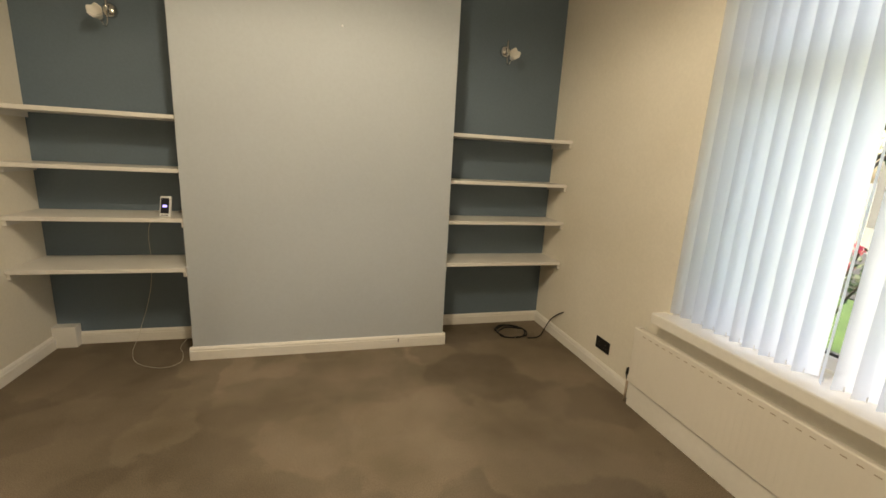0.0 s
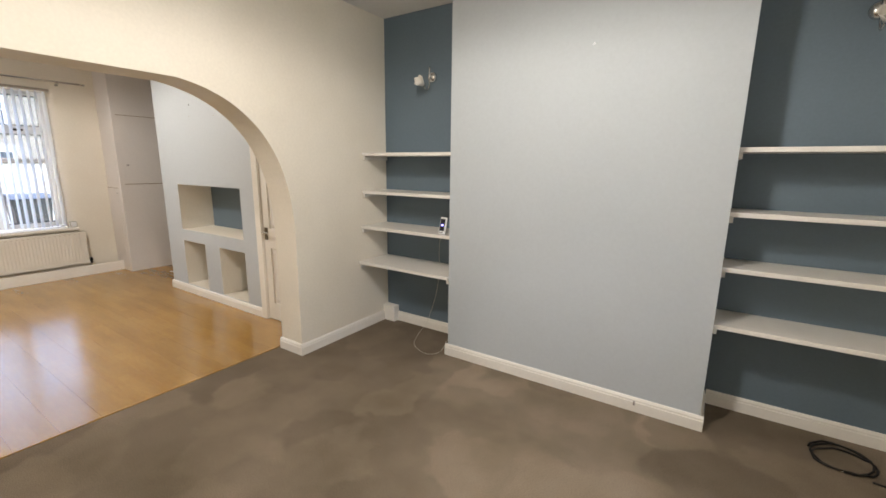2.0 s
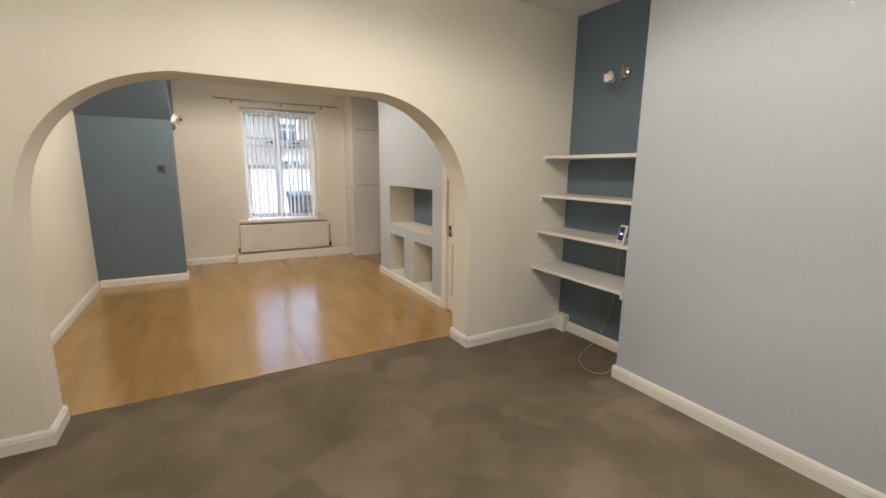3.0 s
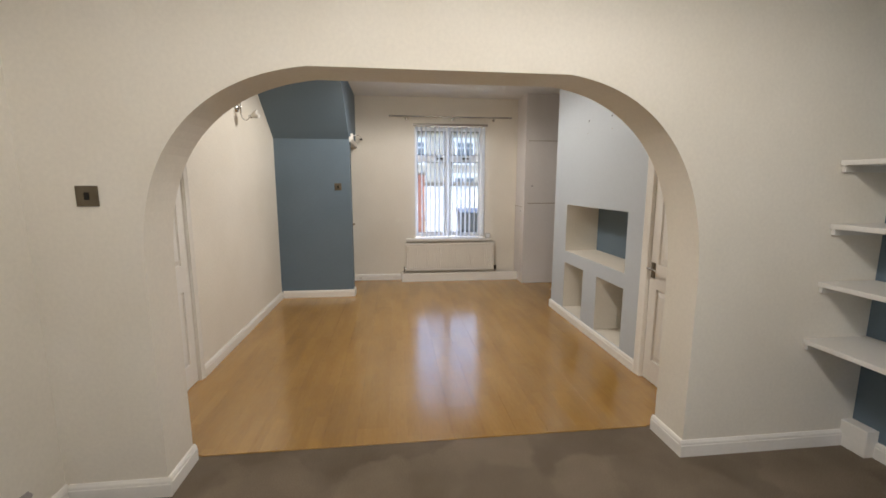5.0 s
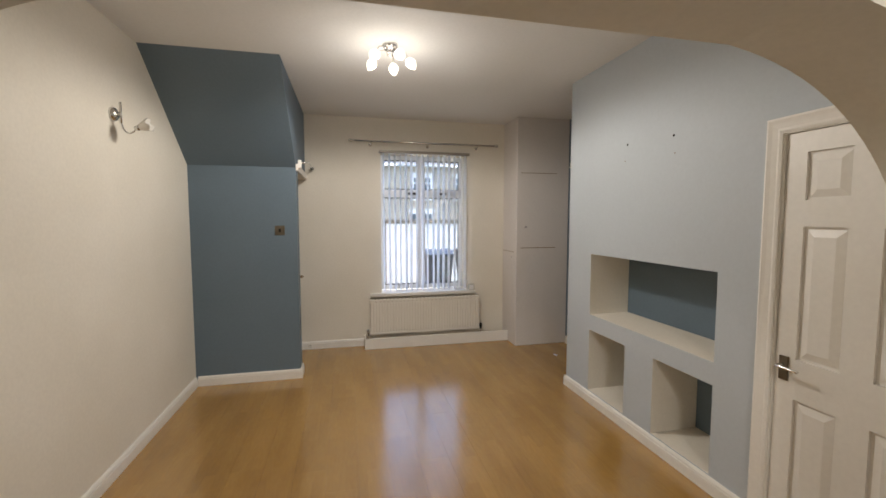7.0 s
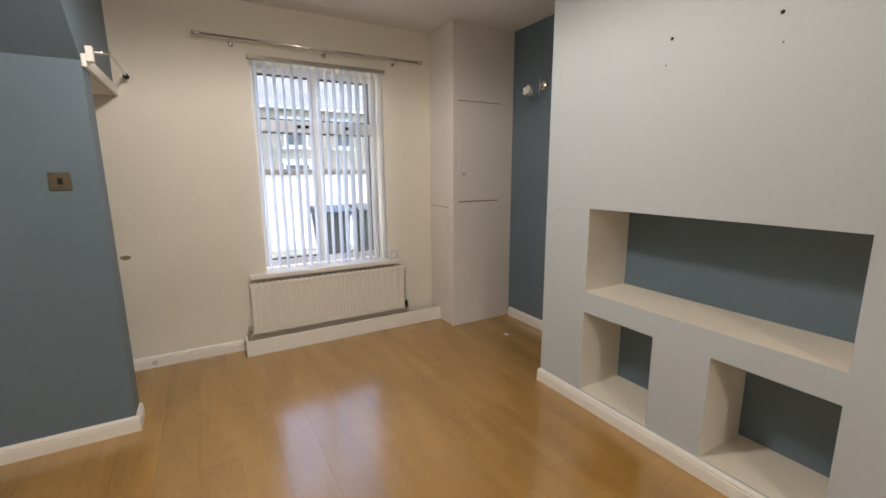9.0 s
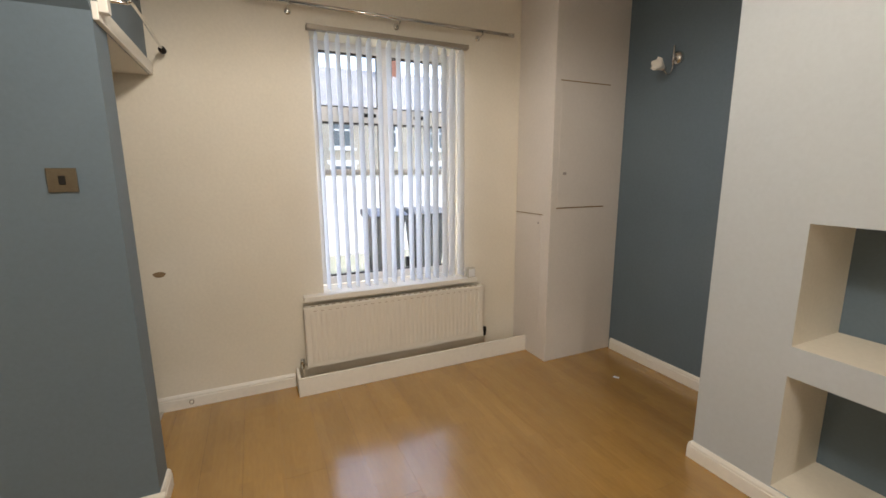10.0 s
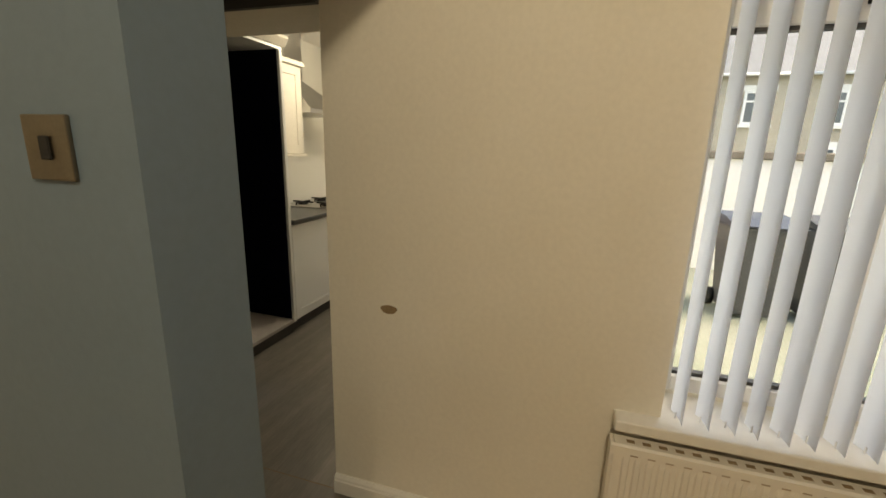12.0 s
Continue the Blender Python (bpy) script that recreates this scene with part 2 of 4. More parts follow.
vl.new(vr.outputs["Result"], vd.inputs[0])
vl.new(vr.outputs["Result"], vt.inputs[0])
vm.inputs[0].default_value = 0.9
vl.new(vd.outputs[0], vm.inputs[1])
vl.new(vt.outputs[0], vm.inputs[2])
vl.new(vm.outputs[0], vn["Material Output"].inputs[0])


# ---- building helpers ----
ORIGIN = {}


def root_of(ob):
    while ob.parent:
        ob = ob.parent
    return ob


def mesh_of(name, bm, materials):
    me = bpy.data.meshes.new(name)
    bmesh.ops.recalc_face_normals(bm, faces=bm.faces[:])
    bm.to_mesh(me)
    bm.free()
    for m in materials if isinstance(materials, (list, tuple)) else [materials]:
        me.materials.append(m)
    return me


def thing(name, at, label, category, group=""):
    ob = new(name)
    ob.location = at
    ob.empty_display_size = 0.1
    ORIGIN[ob.name] = Vector(at)
    return tagged(ob, label, category, group)


def part(name, bm, material, parent, label=""):
    """Links a bmesh, given in world places, as one mesh under a thing or a part."""
    shift = ORIGIN.get(root_of(parent).name, Vector((0, 0, 0)))
    bmesh.ops.translate(bm, verts=bm.verts[:], vec=-shift)
    ob = new(name, mesh_of(name, bm, material))
    ob.parent = parent
    return tagged(ob, label) if label else ob


def structure(name, bm, material, label, category):
    return tagged(new(name, mesh_of(name, bm, material)), label, category, kind="structure")


def box(x0, x1, y0, y1, z0, z1, bevel=0.0, bm=None):
    bm = bm or bmesh.new()
    made = bmesh.ops.create_cube(bm, size=1)["verts"]
    for v in made:
        v.co = Vector((x0 + (v.co.x + 0.5) * (x1 - x0), y0 + (v.co.y + 0.5) * (y1 - y0), z0 + (v.co.z + 0.5) * (z1 - z0)))
    if bevel:
        edges = {e for v in made for e in v.link_edges}
        bmesh.ops.bevel(bm, geom=list(edges), offset=bevel, segments=2, affect="EDGES", profile=0.5)
    return bm


def boxes(rows, bevel=0.0):
    bm = bmesh.new()
    for r in rows:
        box(*r, bevel=bevel, bm=bm)
    return bm


def tube(points, radius, bm=None, sides=8, radii=None):
    """A round bar along points."""
    bm = bm or bmesh.new()
    pts = [Vector(p) for p in points]
    rings, ref = [], None
    for i, p in enumerate(pts):
        d = (pts[min(i + 1, len(pts) - 1)] - pts[max(i - 1, 0)]).normalized()
        if ref is None:
            ref = Vector((0, 0, 1)) if abs(d.z) < 0.9 else Vector((1, 0, 0))
        u = d.cross(ref).normalized()
        w = u.cross(d).normalized()
        ref = w
        r = radii[i] if radii else radius
        rings.append([bm.verts.new(p + (u * math.cos(a) + w * math.sin(a)) * r) for a in [2 * math.pi * k / sides for k in range(sides)]])
    for a, b in zip(rings, rings[1:]):
        for k in range(sides):
            f = bm.faces.new((a[k], a[(k + 1) % sides], b[(k + 1) % sides], b[k]))
            f.smooth = True
    bm.faces.new(rings[0])
    bm.faces.new(rings[-1])
    return bm


def lathe(base, axis, profile, bm=None, sides=18):
    """A turned shape: profile rows are (distance along axis, radius)."""
    bm = bm or bmesh.new()
    d = Vector(axis).normalized()
    u = d.orthogonal().normalized()
    w = d.cross(u)
    rings = [[bm.verts.new(Vector(base) + d * h + (u * math.cos(a) + w * math.sin(a)) * max(r, 0.0004)) for a in [2 * math.pi * k / sides for k in range(sides)]] for h, r in profile]
    for a, b in zip(rings, rings[1:]):
        for k in range(sides):
            f = bm.faces.new((a[k], a[(k + 1) % sides], b[(k + 1) % sides], b[k]))
            f.smooth = True
    bm.faces.new(rings[0])
    bm.faces.new(rings[-1])
    return bm


def curve(points, n=8):
    """Points of a smooth curve through the given ones."""
    p = [Vector(q) for q in points]
    p = [p[0] * 2 - p[1]] + p + [p[-1] * 2 - p[-2]]
    out = []
    for i in range(1, len(p) - 2):
        for k in range(n):
            t = k / n
            out.append(0.5 * (2 * p[i] + (p[i + 1] - p[i - 1]) * t + (2 * p[i - 1] - 5 * p[i] + 4 * p[i + 1] - p[i + 2]) * t * t + (3 * p[i] - p[i - 1] - 3 * p[i + 1] + p[i + 2]) * t ** 3))
    return out + [p[-2]]


def extrude_outline(outline, axis, a, b, bm=None):
    """A flat outline of (u, v) pushed along axis from a to b. axis x: (y, z); y: (x, z); z: (x, y)."""
    bm = bm or bmesh.new()
    put = {"x": lambda u, v, w: (w, u, v), "y": lambda u, v, w: (u, w, v), "z": lambda u, v, w: (u, v, w)}[axis]
    near = [bm.verts.new(put(u, v, a)) for u, v in outline]
    far = [bm.verts.new(put(u, v, b)) for u, v in outline]
    caps = [bm.faces.new(near), bm.faces.new(far)]
    for i in range(len(near)):
        j = (i + 1) % len(near)
        bm.faces.new((near[i], near[j], far[j], far[i]))
    bm.normal_update()
    bmesh.ops.triangulate(bm, faces=caps)
    return bm


def skirting(p0, p1, out, high=0.092, label="white gloss moulded skirting board along the wall"):
    """A moulded skirting board from p0 to p1 (x, y); out: the way that it stands off the wall."""
    prof = [(0, 0), (0.019, 0), (0.019, high * 0.70), (0.014, high * 0.73), (0.017, high * 0.78), (0.015, high * 0.88), (0.007, high), (0, high)]
    bm = bmesh.new()
    ends = [[bm.verts.new((p[0] + out[0] * d, p[1] + out[1] * d, z)) for d, z in prof] for p in (p0, p1)]
    for i in range(len(prof)):
        j = (i + 1) % len(prof)
        bm.faces.new((ends[0][i], ends[0][j], ends[1][j], ends[1][i]))
    bm.faces.new(ends[0])
    bm.faces.new(ends[1])
    return structure("baseboard", bm, GLOSS, label, "skirting board")


# ---- plan ----
TOP = 2.775
XA, XB = -1.965, -2.215
FRONT, REAR = 1.755, -6.49
SOUTH_F, SOUTH_R = -0.84, -0.785
ALC_F, BR_F = 3.33, 2.955
ALC_R, BR_R = 3.295, 2.61
SEAM = -2.25

# ---- structure: floors and ceilings ----
structure("floor_front", box(SEAM, FRONT + 0.3, SOUTH_F - 0.2, ALC_F + 0.2, -0.12, 0.0), CARPET, "worn taupe carpet with darker trodden patches", "carpet")
floor_rear = structure("floor_rear", box(REAR - 0.3, SEAM, SOUTH_R - 0.4, ALC_R + 0.2, -0.12, -0.006), GAP, "glossy oak-coloured laminate plank floor", "floor")
structure("ceiling_front", box(XA, FRONT + 0.3, SOUTH_F - 0.2, ALC_F + 0.2, TOP, TOP + 0.1), CEILING, "white painted ceiling of the front room", "ceiling")
structure("ceiling_rear", box(REAR - 0.3, XB, SOUTH_R - 0.4, ALC_R + 0.2, TOP, TOP + 0.1), CEILING, "white painted ceiling of the rear room", "ceiling")
structure("floor_seam", box(SEAM - 0.012, SEAM + 0.006, -0.37, 2.25, -0.004, 0.006, 0.002), LAMINATE, "thin wooden edging strip between carpet and laminate", "threshold")

# ---- structure: arch wall ----
AL, AR = -0.39, 2.276
FL, FR = 0.345, 1.535


def haunch(y, centre, half, spring, rise, power):
    """Height of the arch's curved shoulder at y."""
    return spring + rise * max(0.0, 1 - (abs(y - centre) / half) ** power) ** (1 / power)


arch = [(SOUTH_F, 0), (AL, 0)]
for k in range(29):
    y = AL + (FL - AL) * (k / 28) ** 2
    arch.append((y, haunch(y, 0.603, 0.603 - AL, 1.043, 0.960, 2.55)))
for k in range(29):
    y = AR - (AR - FR) * (1 - k / 28) ** 2
    arch.append((y, haunch(y, 1.302, AR - 1.302, 0.891, 1.1115, 2.50)))
arch += [(AR, 0), (ALC_F, 0), (ALC_F, TOP), (SOUTH_F, TOP)]
structure("wall_arch", extrude_outline(arch, "x", XB, XA), CREAM, "cream painted wall with a wide flat-topped arch", "wall")

# ---- structure: front room walls ----
structure("wall_north_front", box(XB, FRONT + 0.3, ALC_F, ALC_F + 0.2, 0, TOP), STEEL, "steel blue painted alcove wall", "wall")
structure("chimney_breast_front", box(-1.008, 0.752, BR_F, ALC_F, 0, TOP), PALE, "pale blue-grey painted chimney breast", "chimney breast")
structure("wall_south_front", box(XB, FRONT + 0.3, SOUTH_F - 0.2, SOUTH_F, 0, TOP), CREAM, "cream painted wall of the front room", "wall")
WY0, WY1, WZ0, WZ1 = 0.35, 1.79, 0.64, 2.42
structure("wall_front", boxes([(FRONT, FRONT + 0.3, SOUTH_F, WY0, 0, TOP), (FRONT, FRONT + 0.3, WY1, ALC_F, 0, TOP), (FRONT, FRONT + 0.3, WY0, WY1, 0, WZ0), (FRONT, FRONT + 0.3, WY0, WY1, WZ1, TOP)]), CREAM, "cream painted front wall round a wide window", "wall")

# ---- structure: rear room walls ----
LD0, LD1, DTOP = -3.20, -2.44, 1.955
structure("wall_south_rear", boxes([(-5.56, LD0 - 0.03, SOUTH_R - 0.2, SOUTH_R, 0, TOP), (LD1 + 0.03, XB, SOUTH_R - 0.2, SOUTH_R, 0, TOP), (LD0 - 0.03, LD1 + 0.03, SOUTH_R - 0.2, SOUTH_R, DTOP + 0.03, TOP)]), CREAM, "cream painted wall beside the panelled door", "wall")
RW0, RW1, RZ0, RZ1 = 1.02, 2.11, 0.64, 2.36
KD0, KD1, KDT = -0.95, -0.18, 1.92
structure("wall_rear", boxes([(REAR - 0.3, REAR, KD1, RW0, 0, TOP), (REAR - 0.3, REAR, RW1, ALC_R, 0, TOP), (REAR - 0.3, REAR, RW0, RW1, 0, RZ0), (REAR - 0.3, REAR, RW0, RW1, RZ1, TOP), (REAR - 0.3, REAR, KD0, KD1, KDT, TOP), (REAR - 0.3, REAR, SOUTH_R - 0.4, KD0, 0, TOP)]), CREAM, "cream painted rear wall round the window and kitchen doorway", "wall")
structure("wall_north_rear", box(REAR - 0.3, XB, ALC_R + 0.06, ALC_R + 0.2, 0, TOP), STEEL, "party wall behind the rear chimney breast", "wall")
structure("wall_alcove_rear", box(REAR, -4.83, ALC_R, ALC_R + 0.06, 0, TOP), STEEL, "steel blue painted alcove wall", "wall")

# chimney breast of the rear room, with three open niches
bx = [-4.818, -4.458, -3.992, -3.70, -3.228, -2.93]
bz = [0, 0.10, 0.622, 0.755, 1.267, TOP]
bm = bmesh.new()
for i in range(5):
    for j in range(5):
        if not ((j == 3 and 1 <= i <= 3) or (j == 1 and i in (1, 3))):
            box(bx[i], bx[i + 1], BR_R, BR_R + 0.37, bz[j], bz[j + 1], bm=bm)
bmesh.ops.remove_doubles(bm, verts=bm.verts[:], dist=0.0005)
seen = {}
for f in bm.faces:
    seen.setdefault(tuple(round(c, 3) for c in f.calc_center_median()), []).append(f)
bmesh.ops.delete(bm, geom=[f for fs in seen.values() if len(fs) > 1 for f in fs], context="FACES")
bm.normal_update()
for f in bm.faces:
    c = f.calc_center_median()
    if abs(f.normal.y) < 0.5 and bx[0] + 0.01 < c.x < bx[5] - 0.01 and 0.05 < c.z < 1.32:
        f.material_index = 1
structure("chimney_breast_rear", bm, [PALE, CREAM], "pale blue-grey chimney breast with three open cream-lined niches", "chimney breast")
structure("niche_back", box(-4.83, -2.94, BR_R + 0.37, BR_R + 0.44, 0, 1.4), STEEL, "steel blue painted back of the niches", "wall")
structure("wall_cupboard", boxes([(-2.93, -2.928, BR_R, ALC_R, 0, TOP), (-2.928, XB, BR_R, BR_R + 0.1, DTOP + 0.03, TOP), (-2.242, XB, BR_R, BR_R + 0.1, 0, DTOP + 0.03)]), PALE, "pale blue-grey wall over the cupboard door", "wall")

# boxed-in corner
CBX, CBY = -6.05, 2.615
structure("corner_boxing", box(REAR, CBX, CBY, ALC_R, 0, TOP, 0.004), BOXPAINT, "pinkish white painted full-height boxing in the corner", "boxing")

# stair box, its sloping underside and the understairs wall
SX, SY, SOFFIT = -5.56, 0.145, 2.02
structure("wall_understairs", box(SX - 0.165, SX, SOUTH_R, SY, 0, 2.05), STEEL, "steel blue painted understairs wall", "wall")
bm = extrude_outline([(SX, 2.05), (-4.70, TOP), (REAR, TOP), (REAR, 2.02), (SX - 0.165, 2.02), (SX - 0.165, 2.05)], "y", SOUTH_R, SY)
bm.normal_update()
for f in bm.faces:
    if abs(f.normal.z) > 0.99 and f.calc_center_median().z < 2.1:
        f.material_index = 1
structure("stair_soffit", bm, [STEEL, CREAM], "steel blue boxed underside of the staircase", "stair soffit")
# strip added over the lintel; the passage's shade is put into its dark colour
structure("door_head_shade", box(REAR + 0.001, REAR + 0.02, KD0, KD1, KDT, SOFFIT - 0.001), PLINTH, "dark strip over the kitchen doorway, coloured for the unlit lintel", "door head")
structure("wall_passage", boxes([(REAR - 0.3, -5.56, SOUTH_R - 0.75, SOUTH_R - 0.55, 0, TOP), (SX - 0.165, SX, SOUTH_R - 0.55, SOUTH_R, 0, TOP)]), CREAM, "cream wall at the end of the passage", "wall")
structure("floor_passage", box(REAR + 0.002, SX - 0.166, SOUTH_R - 0.549, -0.02, -0.1, 0.004), KFLOOR, "grey wood-pattern vinyl on the passage floor", "floor")
structure("floor_strip", box(REAR + 0.002, SX - 0.166, -0.02, 0.005, -0.004, 0.009, 0.003), CHROME, "thin metal strip between vinyl and laminate", "threshold")

# ---- skirting boards ----
skirting((XA, ALC_F), (-1.028, ALC_F), (0, -1))
skirting((0.772, ALC_F), (FRONT, ALC_F), (0, -1))
skirting((-1.027, BR_F), (0.771, BR_F), (0, -1))
skirting((-1.008, BR_F), (-1.008, ALC_F - 0.02), (-1, 0))
skirting((0.752, BR_F), (0.752, ALC_F - 0.02), (1, 0))
skirting((FRONT, 1.955), (FRONT, ALC_F - 0.02), (-1, 0))
skirting((FRONT, SOUTH_F + 0.02), (FRONT, 0.2), (-1, 0))
skirting((XA, AR - 0.019), (XA, ALC_F - 0.02), (1, 0))
skirting((XA, SOUTH_F + 0.02), (XA, AL + 0.019), (1, 0))
skirting((XB - 0.01, AL), (XA, AL), (0, 1))
skirting((XB - 0.01, AR), (XA, AR), (0, -1))
skirting((XA, SOUTH_F), (FRONT, SOUTH_F), (0, 1))
structure("trim_block", box(XA + 0.001, XA + 0.14, ALC_F - 0.075, ALC_F - 0.001, 0, 0.155, 0.004), GLOSS, "white painted block in the corner of the skirting", "trim")
skirting((SX, SOUTH_R + 0.02), (SX, SY + 0.019), (1, 0))
skirting((SX - 0.165, SY), (SX, SY), (0, 1))
skirting((-5.54, SOUTH_R), (LD0 - 0.05, SOUTH_R), (0, 1))
skirting((REAR, KD1), (REAR, 0.795), (1, 0))
skirting((-6.03, ALC_R), (-4.835, ALC_R), (0, -1))
skirting((-4.815, BR_R - 0.019), (-4.815, ALC_R - 0.02), (-1, 0))
skirting((-4.815, BR_R), (-2.98, BR_R), (0, -1))
structure("pipe_board", boxes([(-6.32, -6.30, 0.80, CBY - 0.001, 0, 0.13), (REAR, -6.32, 0.80, 0.818, 0, 0.13)], 0.003), GLOSS, "white painted board hiding the pipes under the radiator", "boxing")
structure("pipe_boxing", box(1.685, FRONT, 0.2, 1.955, 0, 0.15, 0.004), GLOSS, "white painted board hiding the pipes under the radiator", "boxing")


# ---- doors ----
def door(name, x0, x1, y, out, top, label):
    """A six-panel door in its architrave on a wall that runs along x; out is +1 or -1, the side that shows."""
    d = structure(name, box(x0 + 0.003, x1 - 0.003, *sorted((y - out * 0.025, y - out * 0.06)), 0.006, top - 0.003), GLOSS, label, "door")
    w = x1 - x0
    st, mid = 0.092, 0.115
    cols = [(x0 + st, x0 + w / 2 - mid / 2), (x0 + w / 2 + mid / 2, x1 - st)]
    rows = [(0.17, 0.72), (0.91, 1.525), (1.645, 1.86)]
    xs = [x0 + 0.003, cols[0][0], cols[0][1], cols[1][0], cols[1][1], x1 - 0.003]
    zs = [0.006, 0.17, 0.72, 0.91, 1.525, 1.645, 1.86, top - 0.003]
    rails = bmesh.new()
    f0, f1 = sorted((y - out * 0.025, y - out * 0.012))
    for i in range(5):
        for j in range(7):
            if not (i in (1, 3) and j in (1, 3, 5)):
                box(xs[i], xs[i + 1], f0, f1, zs[j], zs[j + 1], bm=rails)
    bmesh.ops.remove_doubles(rails, verts=rails.verts[:], dist=0.0005)
    part("stiles_and_rails", rails, GLOSS, d)
    for a, b in cols:
        for c, e in rows:
            bm = bmesh.new()
            lo = [bm.verts.new((u, y - out * 0.0245, v)) for u, v in ((a + 0.012, c + 0.012), (b - 0.012, c + 0.012), (b - 0.012, e - 0.012), (a + 0.012, e - 0.012))]
            hi = [bm.verts.new((u, y - out * 0.013, v)) for u, v in ((a + 0.045, c + 0.045), (b - 0.045, c + 0.045), (b - 0.045, e - 0.045), (a + 0.045, e - 0.045))]
            bm.faces.new(hi)
            bm.faces.new(lo)
            for k in range(4):
                bm.faces.new((lo[k], lo[(k + 1) % 4], hi[(k + 1) % 4], hi[k]))
            part("door_panel", bm, GLOSS, d)
    # frame lining and architrave
    l0, l1 = sorted((y - out * 0.1, y))
    part("door_lining", boxes([(x0 - 0.027, x0, l0, l1, 0, top), (x1, x1 + 0.027, l0, l1, 0, top), (x0 - 0.027, x1 + 0.027, l0, l1, top, top + 0.027)]), GLOSS, d)
    return d


def architrave(x0, x1, y, out, top, sides=(True, True), parent=None, wide=1.0):
    prof = [(u * wide, h) for u, h in [(0, 0), (0, 0.010), (0.012, 0.014), (0.022, 0.011), (0.045, 0.016), (0.062, 0.022), (0.072, 0.018), (0.072, 0)]]
    bm = bmesh.new()
    path = [(x0 - 0.006, 0, -1, 0), (x0 - 0.006, top + 0.006, -1, 1), (x1 + 0.006, top + 0.006, 1, 1), (x1 + 0.006, 0, 1, 0)]
    if not sides[1]:
        path = path[:2] + [(x1 + 0.012, top + 0.006, 0, 1)]
    rings = [[bm.verts.new((x + dx * u, y + out * h, z + dz * u)) for u, h in prof] for x, z, dx, dz in path]
    for a, b in zip(rings, rings[1:]):
        for k in range(len(prof)):
            bm.faces.new((a[k], a[(k + 1) % len(prof)], b[(k + 1) % len(prof)], b[k]))
    bm.faces.new(rings[0])
    bm.faces.new(rings[-1])
    return part("architrave", bm, GLOSS, parent)


def lever(parent, x, y, z, out, way):
    """A lever handle on a square plate; way is the way along x that the lever points."""
    plate = part("door_handle", box(x - 0.021, x + 0.021, *sorted((y, y + out * 0.008)), z - 0.06, z + 0.055, 0.002), BRUSHED, parent, "chrome lever handle on a plate")
    tip = curve([(x, y + out * 0.008, z + 0.015), (x, y + out * 0.05, z + 0.015), (x + way * 0.02, y + out * 0.058, z + 0.015), (x + way * 0.1, y + out * 0.055, z + 0.012)], 5)
    part("lever", tube(tip, 0.007), CHROME, plate)


RD0, RD1 = -2.90, -2.245
d1 = door("door_1", RD0, RD1, BR_R, -1, DTOP, "closed white six-panel cupboard door with chrome lever")
architrave(RD0, RD1, BR_R, -1, DTOP, (True, False), d1)
lever(d1, RD0 + 0.045, BR_R + 0.012, 0.86, -1, 1)
d2 = door("door_2", LD0, LD1, SOUTH_R, 1, DTOP, "closed white six-panel door to the hall")
architrave(LD0, LD1, SOUTH_R, 1, DTOP, (True, True), d2, 0.55)


# ---- windows and blinds ----
def window(name, x, into, y0, y1, z0, z1, mullion, transom, label):
    """A white plastic window in a wall that runs along y. into: +1 or -1, the way to the room; x: the frame's room face."""
    deep = sorted((x, x - into * 0.07))
    f = 0.055
    w = structure(name, boxes([(*deep, y0, y0 + f, z0, z1), (*deep, y1 - f, y1, z0, z1), (*deep, y0 + f, y1 - f, z0, z0 + f), (*deep, y0 + f, y1 - f, z1 - f, z1)], 0.004), UPVC, label, "window")
    part("mullion", box(*deep, mullion - 0.045, mullion + 0.045, z0 + f, z1 - f, 0.004), UPVC, w)
    for a, b in ((y0 + f, mullion - 0.045), (mullion + 0.045, y1 - f)):
        part("transom", box(*deep, a, b, transom - 0.05, transom + 0.05, 0.004), UPVC, w)
        for c, e in ((z0 + f, transom - 0.05), (transom + 0.05, z1 - f)):
            g0, g1 = sorted((x - into * 0.03, x - into * 0.036))
            p = part("pane", box(g0, g1, a + 0.004, b - 0.004, c + 0.004, e - 0.004), GLASS, w)
            p.visible_shadow = False
            s0, s1 = sorted((x - into * 0.02, x - into * 0.05))
            part("gasket", boxes([(s0, s1, a, a + 0.005, c, e), (s0, s1, b - 0.005, b, c, e), (s0, s1, a + 0.005, b - 0.005, c, c + 0.012), (s0, s1, a + 0.005, b - 0.005, e - 0.012, e)]), RUBBER, p)
        h0, h1 = sorted((x, x + into * 0.03))
        part("window_handle", box(h0, h1, (a + b) / 2 - 0.05 if a > mullion else b - 0.13, (a + b) / 2 + 0.05 if a > mullion else b - 0.03, transom - 0.012, transom + 0.012, 0.004), BLACKP, w, "small dark window catch")
    return w


